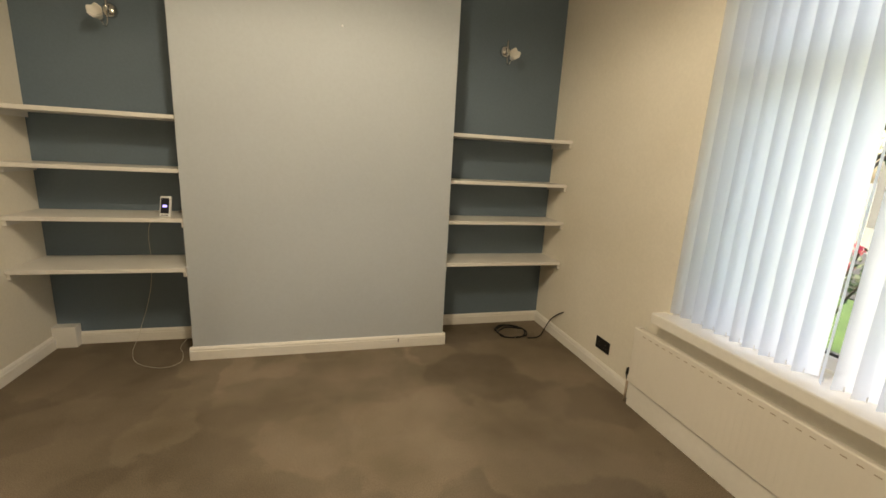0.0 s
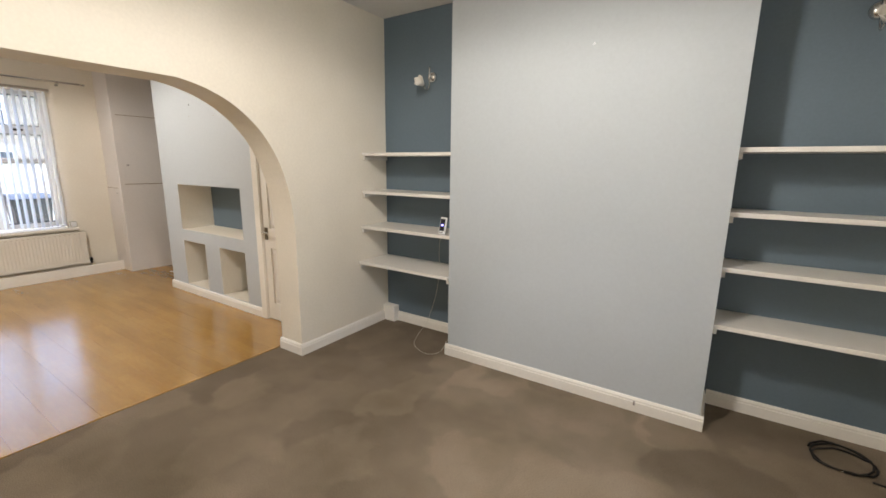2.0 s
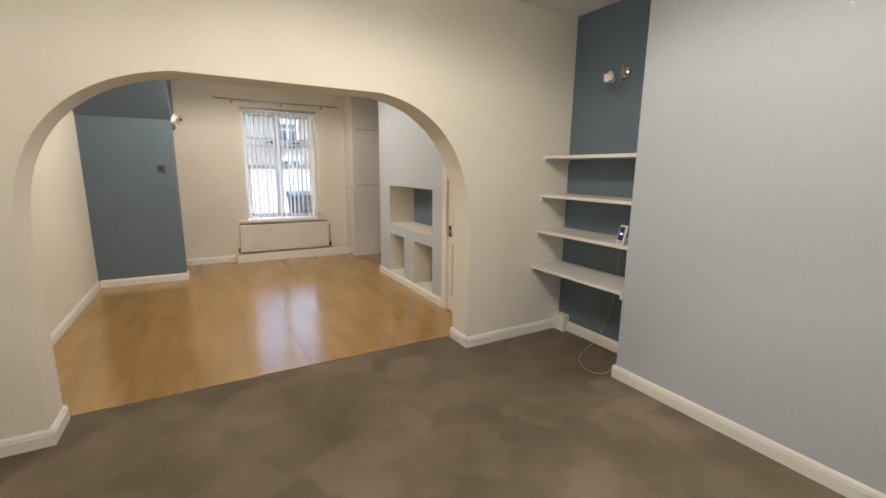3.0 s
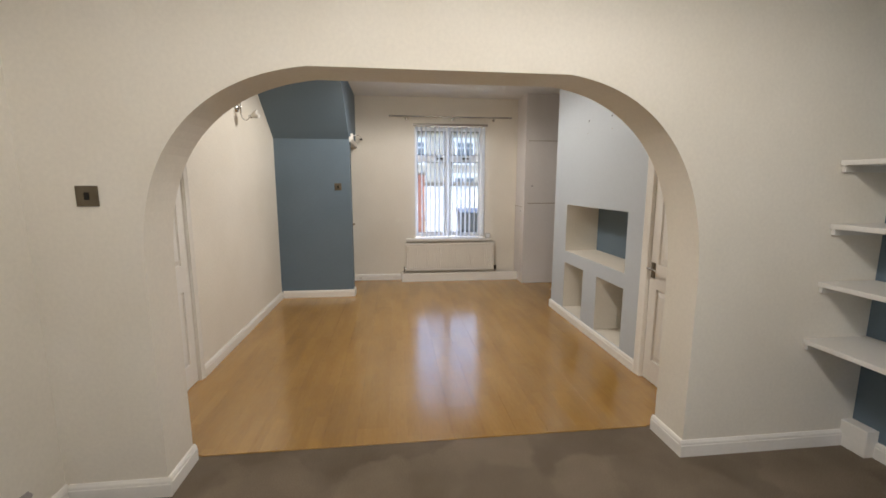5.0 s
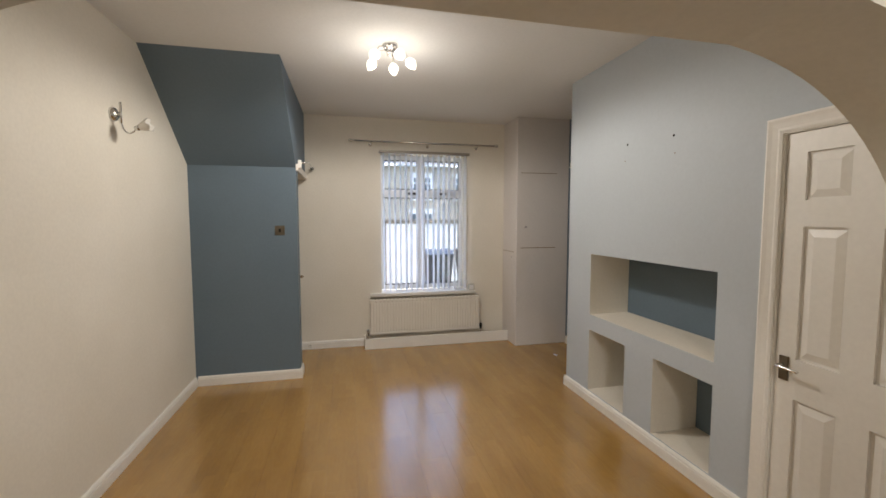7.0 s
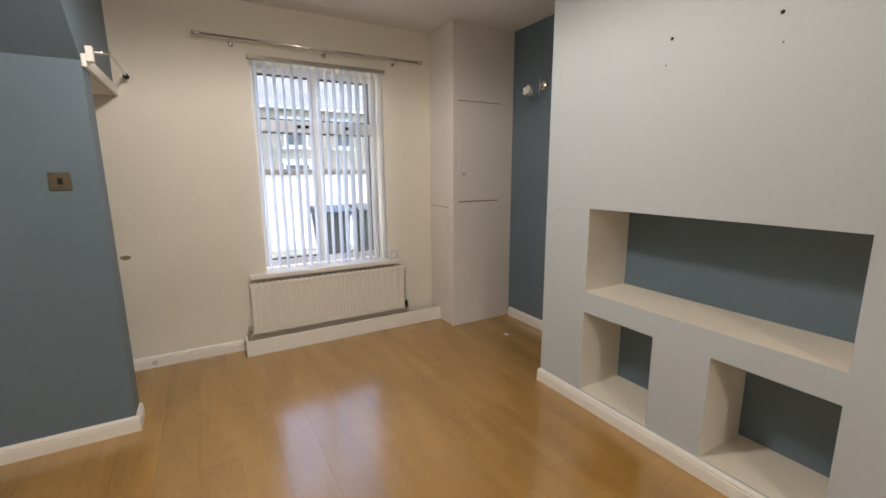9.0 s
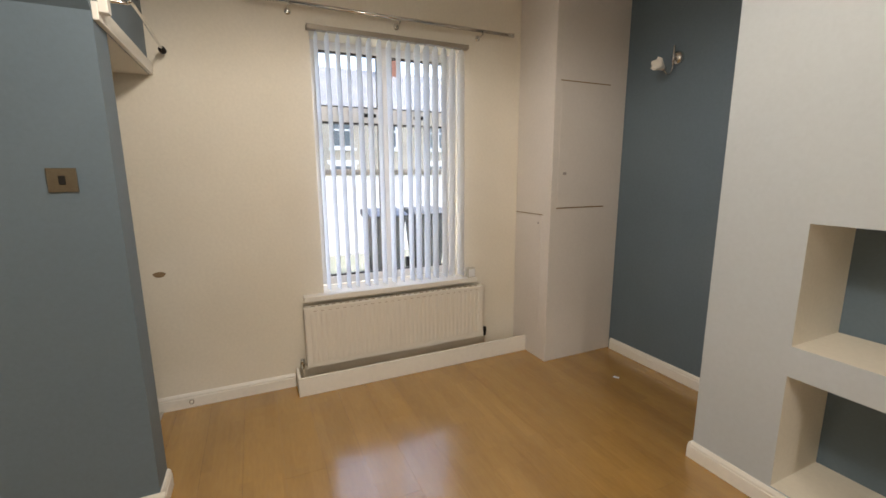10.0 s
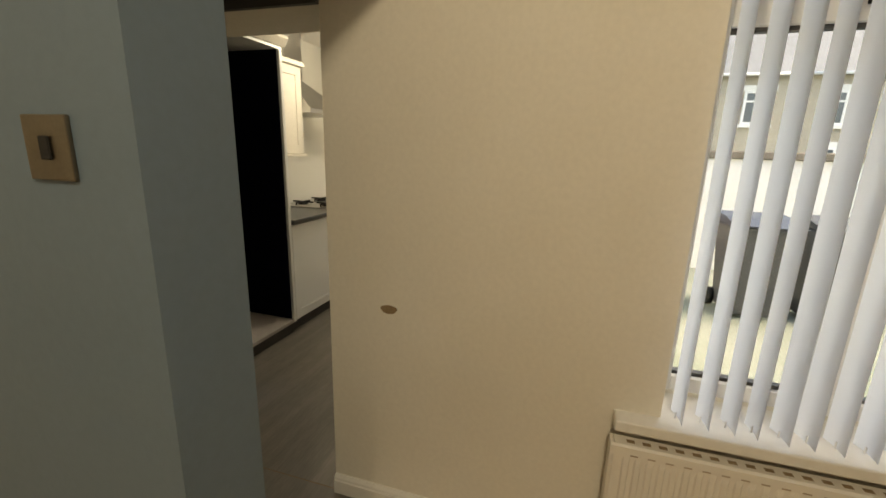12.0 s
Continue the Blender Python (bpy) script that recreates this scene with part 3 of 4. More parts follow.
def blind(at_x, into, y0, y1, ztop, zbot, count, turn, odd=(), label=""):
    """A vertical blind: a headrail and hanging fabric vanes, turned by degrees from square to the window."""
    b = thing("vertical_blind", (at_x, (y0 + y1) / 2, zbot), label, "vertical blind")
    part("headrail", box(*sorted((at_x - into * 0.019, at_x + into * 0.03)), y0 - 0.02, y1 + 0.02, ztop, ztop + 0.03, 0.004), HEADRAIL, b, "dull metal headrail")
    rng = random.Random(5)
    step = (y1 - y0) / count
    for k in range(count):
        y = y0 + (k + 0.5) * step
        a = radians(odd.get(k, turn) + rng.uniform(-4, 4)) if odd else radians(turn + rng.uniform(-4, 4))
        lean = rng.uniform(-0.004, 0.004)
        bm = bmesh.new()
        grid = []
        for i in range(7):
            s = (i / 6 - 0.5) * 0.089
            bow = 0.006 * (1 - (2 * i / 6 - 1) ** 2)
            col = []
            for z in (ztop - 0.002, ztop - 0.03, zbot + 0.12, zbot + 0.035, zbot):
                dx, dy = math.cos(a) * s - math.sin(a) * bow, math.sin(a) * s + math.cos(a) * bow
                k2 = 0.35 if z > ztop - 0.01 else 1.0
                col.append(bm.verts.new((at_x + into * dx * k2, y + dy * k2 + lean * (ztop - z), z)))
            grid.append(col)
        for i in range(6):
            for j in range(4):
                fc = bm.faces.new((grid[i][j], grid[i + 1][j], grid[i + 1][j + 1], grid[i][j + 1]))
                fc.smooth = True
        vane = part("vane", bm, VANE, b)
        part("vane_weight", box(at_x - 0.002, at_x + 0.002, y - 0.002, y + 0.002, zbot - 0.001, zbot + 0.02), UPVC, vane)
    return b


window("window_1", REAR - 0.17, 1, RW0, RW1, RZ0 + 0.02, RZ1, 1.555, 1.885, "white plastic rear window with two top lights")
structure("window_sill", box(REAR - 0.17, -6.425, RW0 - 0.14, RW1 + 0.105, RZ0 - 0.03, RZ0 + 0.008, 0.005), GLOSS, "cream painted window sill over the radiator", "window sill")
blind(REAR + 0.022, 1, RW0 + 0.0, RW1 + 0.005, RZ1 - 0.002, RZ0 + 0.03, 16, 7, label="white vertical blind with half-open vanes on the rear window")
window("window_2", FRONT + 0.17, -1, WY0, WY1, WZ0 + 0.02, WZ1, 0.72, 1.95, "white plastic front window behind a blind")
structure("window_sill", box(1.665, FRONT + 0.17, WY0 - 0.06, WY1 + 0.06, WZ0 - 0.055, WZ0 + 0.008, 0.008), GLOSS, "cream painted window sill of the front room", "window sill")
blind(FRONT - 0.0, -1, WY0 + 0.02, WY1 - 0.01, WZ1 - 0.06, WZ0 + 0.03, 20, 38, {9: -31}, label="white vertical blind with nearly closed vanes on the front window")

cord = thing("blind_cord", (REAR + 0.005, RW1 - 0.012, 0.9), "white pull cord with a small weight beside the blind", "blind cord")
part("cord", tube([(REAR + 0.006, RW1 - 0.012, RZ1), (REAR + 0.006, RW1 - 0.012, 1.0)], 0.0025, sides=6), CABLEW, cord)
part("cord_weight", lathe((REAR + 0.006, RW1 - 0.012, 0.9), (0, 0, 1), [(0, 0.006), (0.02, 0.009), (0.10, 0.007), (0.11, 0.003)], sides=10), UPVC, cord)
meter = thing("thermostat_box", (-6.45, 2.165, 0.648), "small grey plastic box standing on the window sill", "box")
part("casing", box(-6.475, -6.43, 2.13, 2.20, 0.648, 0.725, 0.006), mat("grey_plastic", (0.50, 0.48, 0.42), 0.5, (0.45, 0.43, 0.37), 8, 0.5), meter)
part("front_plate", box(-6.43, -6.427, 2.137, 2.193, 0.655, 0.718, 0.002), UPVC, meter)


# ---- radiators ----
def radiator(x, into, y0, y1, z0, z1, ridge, label):
    """A pressed steel panel radiator with a rolled top, pressed ridges, side valves and pipes."""
    r = thing("radiator", (x, (y0 + y1) / 2, z0 - 0.05), label, "radiator")
    bm = bmesh.new()
    n = int((y1 - y0 - 0.06) / 0.034)
    step = (y1 - y0 - 0.06) / n
    prof = [(y0, -0.006), (y0 + 0.012, 0.0), (y0 + 0.03, 0.0)]
    for k in range(n):
        a = y0 + 0.03 + k * step
        prof += [(a + step * 0.25, 0.0), (a + step * 0.38, ridge), (a + step * 0.78, ridge), (a + step * 0.9, 0.0)]
    prof += [(y1 - 0.03, 0.0), (y1 - 0.012, 0.0), (y1, -0.006)]
    levels = [(z0, 0.0), (z0 + 0.03, 0.0), (z0 + 0.05, 1.0), (z1 - 0.055, 1.0), (z1 - 0.035, 0.0), (z1 - 0.006, 0.0), (z1, -1.4)]
    rows = [[bm.verts.new((x + into * ((h * k if k >= 0 else -0.008)), y, z)) for y, h in prof] for z, k in levels]
    for a, b in zip(rows, rows[1:]):
        for i in range(len(prof) - 1):
            bm.faces.new((a[i], a[i + 1], b[i + 1], b[i]))
    part("front_panel", bm, RAD, r)
    part("back_panel", box(*sorted((x - into * 0.012, x - into * 0.055)), y0 + 0.01, y1 - 0.01, z0 + 0.012, z1 - 0.012, 0.004), RAD, r)
    for a, b in ((y0, y0 + 0.012), (y1 - 0.012, y1)):
        part("end_cap", box(*sorted((x - into * 0.004, x - into * 0.06)), a, b, z0 + 0.004, z1 - 0.004, 0.003), RAD, r)
    if ridge > 0.002:
        grille = part("top_grille", box(*sorted((x - into * 0.010, x - into * 0.058)), y0 + 0.013, y1 - 0.013, z1 - 0.011, z1 - 0.004, 0.001), RAD, r, "flat top grille with oval slots")
        k = y0 + 0.05
        while k < y1 - 0.06:
            part("slot", box(*sorted((x - into * 0.026, x - into * 0.042)), k, k + 0.024, z1 - 0.005, z1 - 0.0035, 0.0005), FILLER, grille)
            k += 0.047
    seam = bmesh.new()
    k = y0 + 0.06
    while k < y1 - 0.07:
        box(*sorted((x + into * 0.0005, x + into * 0.002)), k, k + 0.022, z1 - 0.032, z1 - 0.028, bm=seam)
        k += 0.05
    part("weld_seam", seam, PIPE, r, "row of small dashes under the top edge")["kind"] = "stuff"
    for y, s in ((y0, -1), (y1, 1)):
        v = part("valve", lathe((x - into * 0.03, y + s * 0.028, z0 - 0.01), (0, 0, 1), [(0, 0.009), (0.012, 0.013), (0.03, 0.013), (0.032, 0.017), (0.07, 0.015), (0.075, 0.008)], sides=12), CHROME if s < 0 else BLACKP, r, "radiator valve")
        part("valve_tail", tube([(x - into * 0.03, y + s * 0.028, z0 + 0.018), (x - into * 0.03, y - s * 0.005, z0 + 0.018)], 0.009), CHROME, v)
        part("pipe", tube([(x - into * 0.03, y + s * 0.028, z0 - 0.01), (x - into * 0.03, y + s * 0.028, 0.0)], 0.0075), PIPE, r)
    return r


radiator(-6.40, 1, 0.872, 2.262, 0.15, 0.582, 0.004, "cream enamelled panel radiator below the rear window")
radiator(1.665, -1, 0.45, 1.955, 0.165, 0.515, 0.0006, "cream enamelled panel radiator below the front window")


# ---- shelves in the alcoves ----
def shelf(x0, x1, front, z, label):
    s = thing("alcove_shelf", ((x0 + x1) / 2, (front + ALC_F) / 2, z - 0.05), label, "shelf", "alcove shelves")
    part("board", box(x0 + 0.002, x1 - 0.002, front, ALC_F - 0.002, z - 0.014, z + 0.012, 0.002), SHELFW, s)
    for a, b in ((x0 + 0.001, x0 + 0.02), (x1 - 0.02, x1 - 0.001)):
        part("batten", box(a, b, front + 0.012, ALC_F - 0.003, z - 0.048, z - 0.014, 0.002), SHELFW, s)


for z, f in ((1.600, 3.01), (1.272, 3.00), (0.960, 2.975), (0.640, 2.935)):
    shelf(XA, -1.008, f, z, "white painted shelf across the blue alcove, set on battens")
for z, f in ((1.612, 3.025), (1.268, 3.035), (0.962, 3.02), (0.632, 3.00)):
    shelf(0.752, FRONT, f, z, "white painted shelf across the blue alcove, set on battens")


# ---- wall lamps and ceiling lights ----
def wall_lamp(at, out, side, label):
    """A wall lamp with a round plate, an upright chrome bar and a bent arm with a tulip shade. out: away from the wall; side: the way of the arm."""
    at, out, side = Vector(at), Vector(out), Vector(side)
    up = Vector((0, 0, 1))
    w = thing("wall_lamp", at, label, "wall lamp", "wall lamps")
    part("wall_plate", lathe(at, out, [(0, 0.044), (0.008, 0.044), (0.02, 0.038), (0.03, 0.02), (0.032, 0.004)]), CHROME, w)
    stem = at + out * 0.045
    part("bar", tube([stem - up * 0.05, stem + up * 0.075], 0.007), CHROME, w)
    part("peg", tube([at + out * 0.02, stem], 0.009), CHROME, w)
    path = curve([stem - up * 0.05, stem - up * 0.09 + side * 0.012, stem - up * 0.112 + side * 0.038, stem - up * 0.10 + side * 0.066, stem - up * 0.08 + side * 0.082], 6)
    part("arm", tube(path, 0.0045), CHROME, w)
    d = (side + up * 0.35).normalized()
    end = Vector(path[-1])
    part("cup", lathe(end - d * 0.012, d, [(0, 0.006), (0.006, 0.014), (0.03, 0.018), (0.032, 0.012)]), CHROME, w)
    u = d.orthogonal().normalized()
    w2 = d.cross(u)
    bm = bmesh.new()
    rows = [(0.012, 0.015, 0), (0.026, 0.021, 0), (0.045, 0.029, 0), (0.064, 0.036, 0.003), (0.080, 0.042, 0.010), (0.078, 0.039, 0.010), (0.062, 0.033, 0.003), (0.026, 0.018, 0)]
    rings = [[bm.verts.new(end + d * (h + p * math.cos(5 * a)) + (u * math.cos(a) + w2 * math.sin(a)) * r) for a in [2 * math.pi * k / 30 for k in range(30)]] for h, r, p in rows]
    for a, b in zip(rings, rings[1:]):
        for k in range(30):
            bm.faces.new((a[k], a[(k + 1) % 30], b[(k + 1) % 30], b[k])).smooth = True
    part("shade", bm, SHADEG, w, "frosted white glass shade with a petalled rim")


wall_lamp((-1.435, ALC_F, 2.235), (0, -1, 0), (0, -1, 0), "chrome wall lamp with a frosted tulip shade, unlit")
wall_lamp((1.245, ALC_F, 2.285), (0, -1, 0), (0, -1, 0), "chrome wall lamp with a frosted tulip shade, unlit")
wall_lamp((-5.63, ALC_R, 2.225), (0, -1, 0), (0, -1, 0), "chrome wall lamp with a frosted tulip shade, unlit")
wall_lamp((-4.345, SOUTH_R, 2.205), (0, 1, 0), (0, 1, 0), "chrome wall lamp with a frosted tulip shade, unlit")


def ceiling_light(x, y):
    c = thing("ceiling_light", (x, y, TOP), "chrome ceiling light with five lit tulip shades", "ceiling light")
    part("ceiling_plate", lathe((x, y, TOP), (0, 0, -1), [(0, 0.055), (0.012, 0.055), (0.03, 0.04), (0.033, 0.012), (0.045, 0.012), (0.048, 0.026), (0.068, 0.026), (0.078, 0.006)]), CHROME, c)
    for k in range(5):
        a = radians(72 * k + 20)
        d = Vector((math.cos(a), math.sin(a), 0))
        o = Vector((x, y, TOP - 0.058))
        path = curve([o, o + d * 0.05 + Vector((0, 0, 0.03)), o + d * 0.105 + Vector((0, 0, 0.015)), o + d * 0.125 - Vector((0, 0, 0.022))], 5)
        part("arm", tube(path, 0.005), CHROME, c)
        ax = (d * 0.75 - Vector((0, 0, 1))).normalized()
        s = part("shade", lathe(Vector(path[-1]), ax, [(0, 0.013), (0.008, 0.022), (0.03, 0.035), (0.048, 0.034), (0.072, 0.022), (0.088, 0.006)]), LITSHADE, c, "lit frosted tulip shade")
        s.visible_shadow = False


ceiling_light(-4.35, 0.925)
ceiling_light(-0.2, 1.15)


# ---- switches, socket and small fixings ----
def switch(at, out, label, width=0.088):
    """A square metal switch plate on a wall that runs along y."""
    x, y, z = at
    s = thing("light_switch", (x, y, z), label, "light switch")
    part("plate", box(*sorted((x, x + out * 0.007)), y - width / 2, y + width / 2, z - 0.044, z + 0.044, 0.002), BRUSHED, s)
    part("rocker", box(*sorted((x + out * 0.007, x + out * 0.011)), y - 0.010, y + 0.010, z - 0.016, z + 0.016, 0.002), BLACKP, s, "black rocker")


switch((SX, -0.012, 1.453), 1, "brushed metal light switch on the steel blue wall")
switch((XA, -0.585, 1.434), 1, "brushed metal light switch on the cream wall beside the arch")

sock = thing("wall_socket", (FRONT, 2.33, 0.215), "black double wall socket above the skirting", "wall socket")
part("plate", box(FRONT - 0.009, FRONT, 2.257, 2.403, 0.172, 0.258, 0.003), BLACKP, sock)
for y in (2.295, 2.365):
    part("socket_outlet", boxes([(FRONT - 0.0105, FRONT - 0.009, y - 0.004, y + 0.004, 0.222, 0.232), (FRONT - 0.0105, FRONT - 0.009, y - 0.014, y - 0.006, 0.200, 0.205), (FRONT - 0.0105, FRONT - 0.009, y + 0.006, y + 0.014, 0.200, 0.205)]), RUBBER, sock)

for name, at, out, label in (("screw_hole", (-4.03, BR_R, 2.10), (0, -1, 0), "small dark screw plug in the chimney breast"), ("screw_hole", (-3.59, BR_R, 2.083), (0, -1, 0), "small dark screw plug in the chimney breast"), ("screw_hole", (-4.05, BR_R, 1.985), (0, -1, 0), "small dark screw plug in the chimney breast"), ("screw_hole", (-3.575, BR_R, 1.972), (0, -1, 0), "small dark screw plug in the chimney breast")):
    h = thing(name, at, label, "screw hole", "screw holes")
    part("plug", lathe(at, out, [(0, 0.008 if at[2] > 2 else 0.004), (0.002, 0.008 if at[2] > 2 else 0.004), (0.004, 0.002)], sides=10), FILLER if at[2] < 2 else BLACKP, h)
hook = thing("wall_hook", (-0.02, BR_F, 2.22), "tiny white picture hook on the chimney breast", "hook")
part("pin", lathe((-0.02, BR_F, 2.22), (0, -1, 0), [(0, 0.008), (0.003, 0.008), (0.012, 0.004)], sides=10), UPVC, hook)

clip = thing("cable_clip", (0.40, BR_F - 0.019, 0.05), "small white cable clip nailed to the skirting board", "cable clip")
part("clip", box(0.393, 0.405, BR_F - 0.026, BR_F - 0.019, 0.045, 0.075, 0.002), PLASTER, clip)
part("nail", lathe((0.399, BR_F - 0.026, 0.068), (0, -1, 0), [(0, 0.003), (0.003, 0.004), (0.004, 0.002)], sides=8), CHROME, clip)
spot = thing("filler_patch", (REAR, 0.07, 0.88), "brown oval patch of bare filler on the cream wall", "patch")
part("patch", extrude_outline([(0.07 + 0.033 * math.cos(a) * (1 + 0.1 * math.sin(3 * a)), 0.88 + 0.017 * math.sin(a)) for a in [2 * math.pi * k / 20 for k in range(20)]], "x", REAR, REAR + 0.002), FILLER, spot)
pl = thing("plaster_patch", (-1.6, SOUTH_F, 0.18), "strip of bare grey plaster low on the cream wall", "patch")
part("patch", extrude_outline([(-1.80, 0.175), (-1.78, 0.205), (-1.60, 0.215), (-1.40, 0.215), (-1.385, 0.235), (-1.33, 0.23), (-1.335, 0.155), (-1.37, 0.15), (-1.55, 0.155), (-1.77, 0.15)], "y", SOUTH_F, SOUTH_F + 0.002), PLASTER, pl)
stop = thing("door_stop", (REAR + 0.019, 0.16, 0.04), "small white ring fixed to the skirting", "door stop")
ring = [(REAR + 0.024, 0.16 + 0.012 * math.cos(a), 0.04 + 0.014 * math.sin(a)) for a in [2 * math.pi * k / 14 for k in range(15)]]
part("ring", tube(ring, 0.003, sides=6), CHROME, stop)

# access panel joints on the corner boxing
hatch = thing("access_panel", (CBX, 2.9, 1.65), "flush pinkish white access panel with dark joints and a small catch", "access panel")
part("panel", box(CBX, CBX + 0.002, 2.675, 3.12, 1.215, 2.112, 0.001), BOXPAINT, hatch)
for a, b, c, e in ((2.665, 3.13, 2.113, 2.119), (2.67, 3.13, 1.207, 1.214)):
    part("joint", box(CBX, CBX + 0.003, a, b, c, e), GAP, hatch)
part("catch", box(CBX + 0.002, CBX + 0.008, 2.715, 2.745, 1.455, 1.475, 0.002), PLASTER, hatch)
side = thing("access_panel", (-6.3, CBY, 1.1), "flush pinkish white panel in the side of the corner boxing", "access panel")
part("panel", box(REAR + 0.006, CBX - 0.10, CBY - 0.004, CBY, 0.22, 1.152, 0.001), BOXPAINT, side)
part("joint", box(REAR + 0.002, CBX - 0.08, CBY - 0.003, CBY, 1.154, 1.159), GAP, side)
part("catch", lathe((CBX - 0.13, CBY - 0.004, 1.09), (0, -1, 0), [(0, 0.008), (0.004, 0.008), (0.008, 0.004)], sides=10), PLASTER, side)

# ---- curtain poles ----
pole = thing("curtain_pole", (-6.40, 1.58, 2.482), "slim chrome curtain pole above the rear window", "curtain pole")
part("pole", tube([(-6.405, 0.70, 2.482), (-6.405, 2.44, 2.482)], 0.0115, sides=12), CHROME, pole)
for y, s in ((0.70, -1), (2.44, 1)):
    part("finial", lathe((-6.405, y, 2.482), (0, s, 0), [(0, 0.012), (0.01, 0.014), (0.012, 0.009), (0.02, 0.016), (0.05, 0.016), (0.055, 0.009)], sides=12), CHROME, pole)
for y in (0.90, 1.60, 2.23):
    b = part("bracket", tube([(REAR + 0.001, y, 2.455), (-6.43, y, 2.455), (-6.405, y, 2.462)], 0.005), CHROME, pole)
    part("rosette", lathe((REAR, y, 2.455), (1, 0, 0), [(0, 0.02), (0.005, 0.02), (0.008, 0.008)], sides=12), CHROME, b)
    part("cradle", tube([(-6.405 + 0.013 * math.cos(a), y, 2.482 + 0.013 * math.sin(a)) for a in [math.pi + math.pi * k / 8 for k in range(9)]], 0.004, sides=6), CHROME, b)
rail = thing("door_curtain_pole", (-6.05, SY, 2.12), "chrome pole on a white batten over the kitchen passage", "curtain pole")
part("batten", box(REAR + 0.001, SX - 0.002, SY, SY + 0.02, 2.022, 2.085, 0.003), GLOSS, rail, "white painted wooden batten")
part("end_block", box(SX - 0.045, SX - 0.005, SY + 0.02, SY + 0.05, 2.05, 2.125, 0.003), GLOSS, rail, "white painted wooden block")
part("rod", tube(curve([(SX - 0.03, SY + 0.05, 2.10), (SX - 0.05, SY + 0.10, 2.105), (SX - 0.10, SY + 0.115, 2.11), (-6.45, SY + 0.085, 2.145)], 8), 0.007), CHROME, rail)
part("finial", lathe((-6.40, SY + 0.085, 2.143), (-1, 0, 0.02), [(0, 0.010), (0.006, 0.018), (0.04, 0.018), (0.046, 0.010)], sides=12), BLACKP, rail, "dark end cap")

# ---- things on shelves and floor ----
PX, PY, PZ = -1.132, 3.035, 0.972
phone = thing("cordless_handset", (PX, PY, PZ), "white handset with a dark lit screen, propped on the shelf", "handset")
tilt = Matrix.Translation((PX, PY, PZ)) @ Euler((radians(-12), 0, radians(-16))).to_matrix().to_4x4()


def placed(bm, m):
    bmesh.ops.transform(bm, matrix=m, verts=bm.verts[:])
    return bm


part("case", placed(box(-0.036, 0.036, -0.008, 0.008, 0.0, 0.135, 0.006), tilt), UPVC, phone)
part("screen", placed(box(-0.027, 0.027, -0.0095, -0.008, 0.022, 0.122), tilt), SCREEN, phone)
part("readout", placed(box(-0.014, 0.014, -0.0105, -0.0095, 0.062, 0.078), tilt), GLOW, phone)
part("button_row", placed(boxes([(-0.022, -0.01, -0.0095, -0.008, 0.008, 0.014), (-0.006, 0.006, -0.0095, -0.008, 0.008, 0.014), (0.01, 0.022, -0.0095, -0.008, 0.008, 0.014)]), tilt), BLACKP, phone)
lead = thing("charging_lead", (-1.2, 3.28, 0.0), "thin white lead hanging down the blue wall onto the carpet", "cable")
part("lead", tube(curve([(-1.30, 3.322, 0.94), (-1.335, 3.318, 0.86), (-1.347, 3.322, 0.766), (-1.342, 3.318, 0.66), (-1.345, 3.322, 0.60), (-1.36, 3.32, 0.43), (-1.40, 3.318, 0.26), (-1.44, 3.300, 0.125), (-1.45, 3.27, 0.06), (-1.44, 3.13, 0.005), (-1.34, 2.94, 0.005), (-1.17, 2.85, 0.005), (-1.08, 2.91, 0.005), (-1.10, 3.04, 0.006), (-1.15, 3.16, 0.005), (-1.13, 3.29, 0.03)], 6), 0.0016, sides=6), CABLEW, lead)
coil = thing("aerial_cable", (1.4, 3.08, 0.0), "coiled black aerial cable lying on the carpet", "cable")
pts = []
for k in range(48):
    a = 2 * math.pi * k / 20 + 0.6
    r = 0.11 + 0.03 * math.sin(a * 0.6)
    pts.append((1.40 + 0.035 * math.sin(k * 0.13) + r * 1.15 * math.cos(a), 3.08 + 0.9 * r * math.sin(a) + 0.02 * math.cos(k * 0.3), 0.006 + 0.002 * (k % 5)))
part("coil", tube(pts, 0.0055, sides=6), BLACKP, coil)
part("connector", lathe((1.36, 2.96, 0.009), (1, -0.2, 0), [(0, 0.006), (0.025, 0.006), (0.027, 0.003)], sides=8), CHROME, coil)
part("tail", tube(curve([(1.49, 2.94, 0.007), (1.56, 2.94, 0.006), (1.63, 2.98, 0.008), (1.69, 3.03, 0.04), (1.728, 3.02, 0.122), (1.74, 2.94, 0.20), (1.753, 2.87, 0.25)], 6), 0.005, sides=6), BLACKP, coil)
scrap = thing("paper_scrap", (-5.6, 2.9, -0.003), "tiny scrap of white paper on the laminate floor", "scrap")
part("scrap", placed(box(-0.02, 0.02, -0.012, 0.012, 0, 0.004, 0.001), pose(-5.62, 2.93, -0.001, 0, 0, 30)), UPVC, scrap)

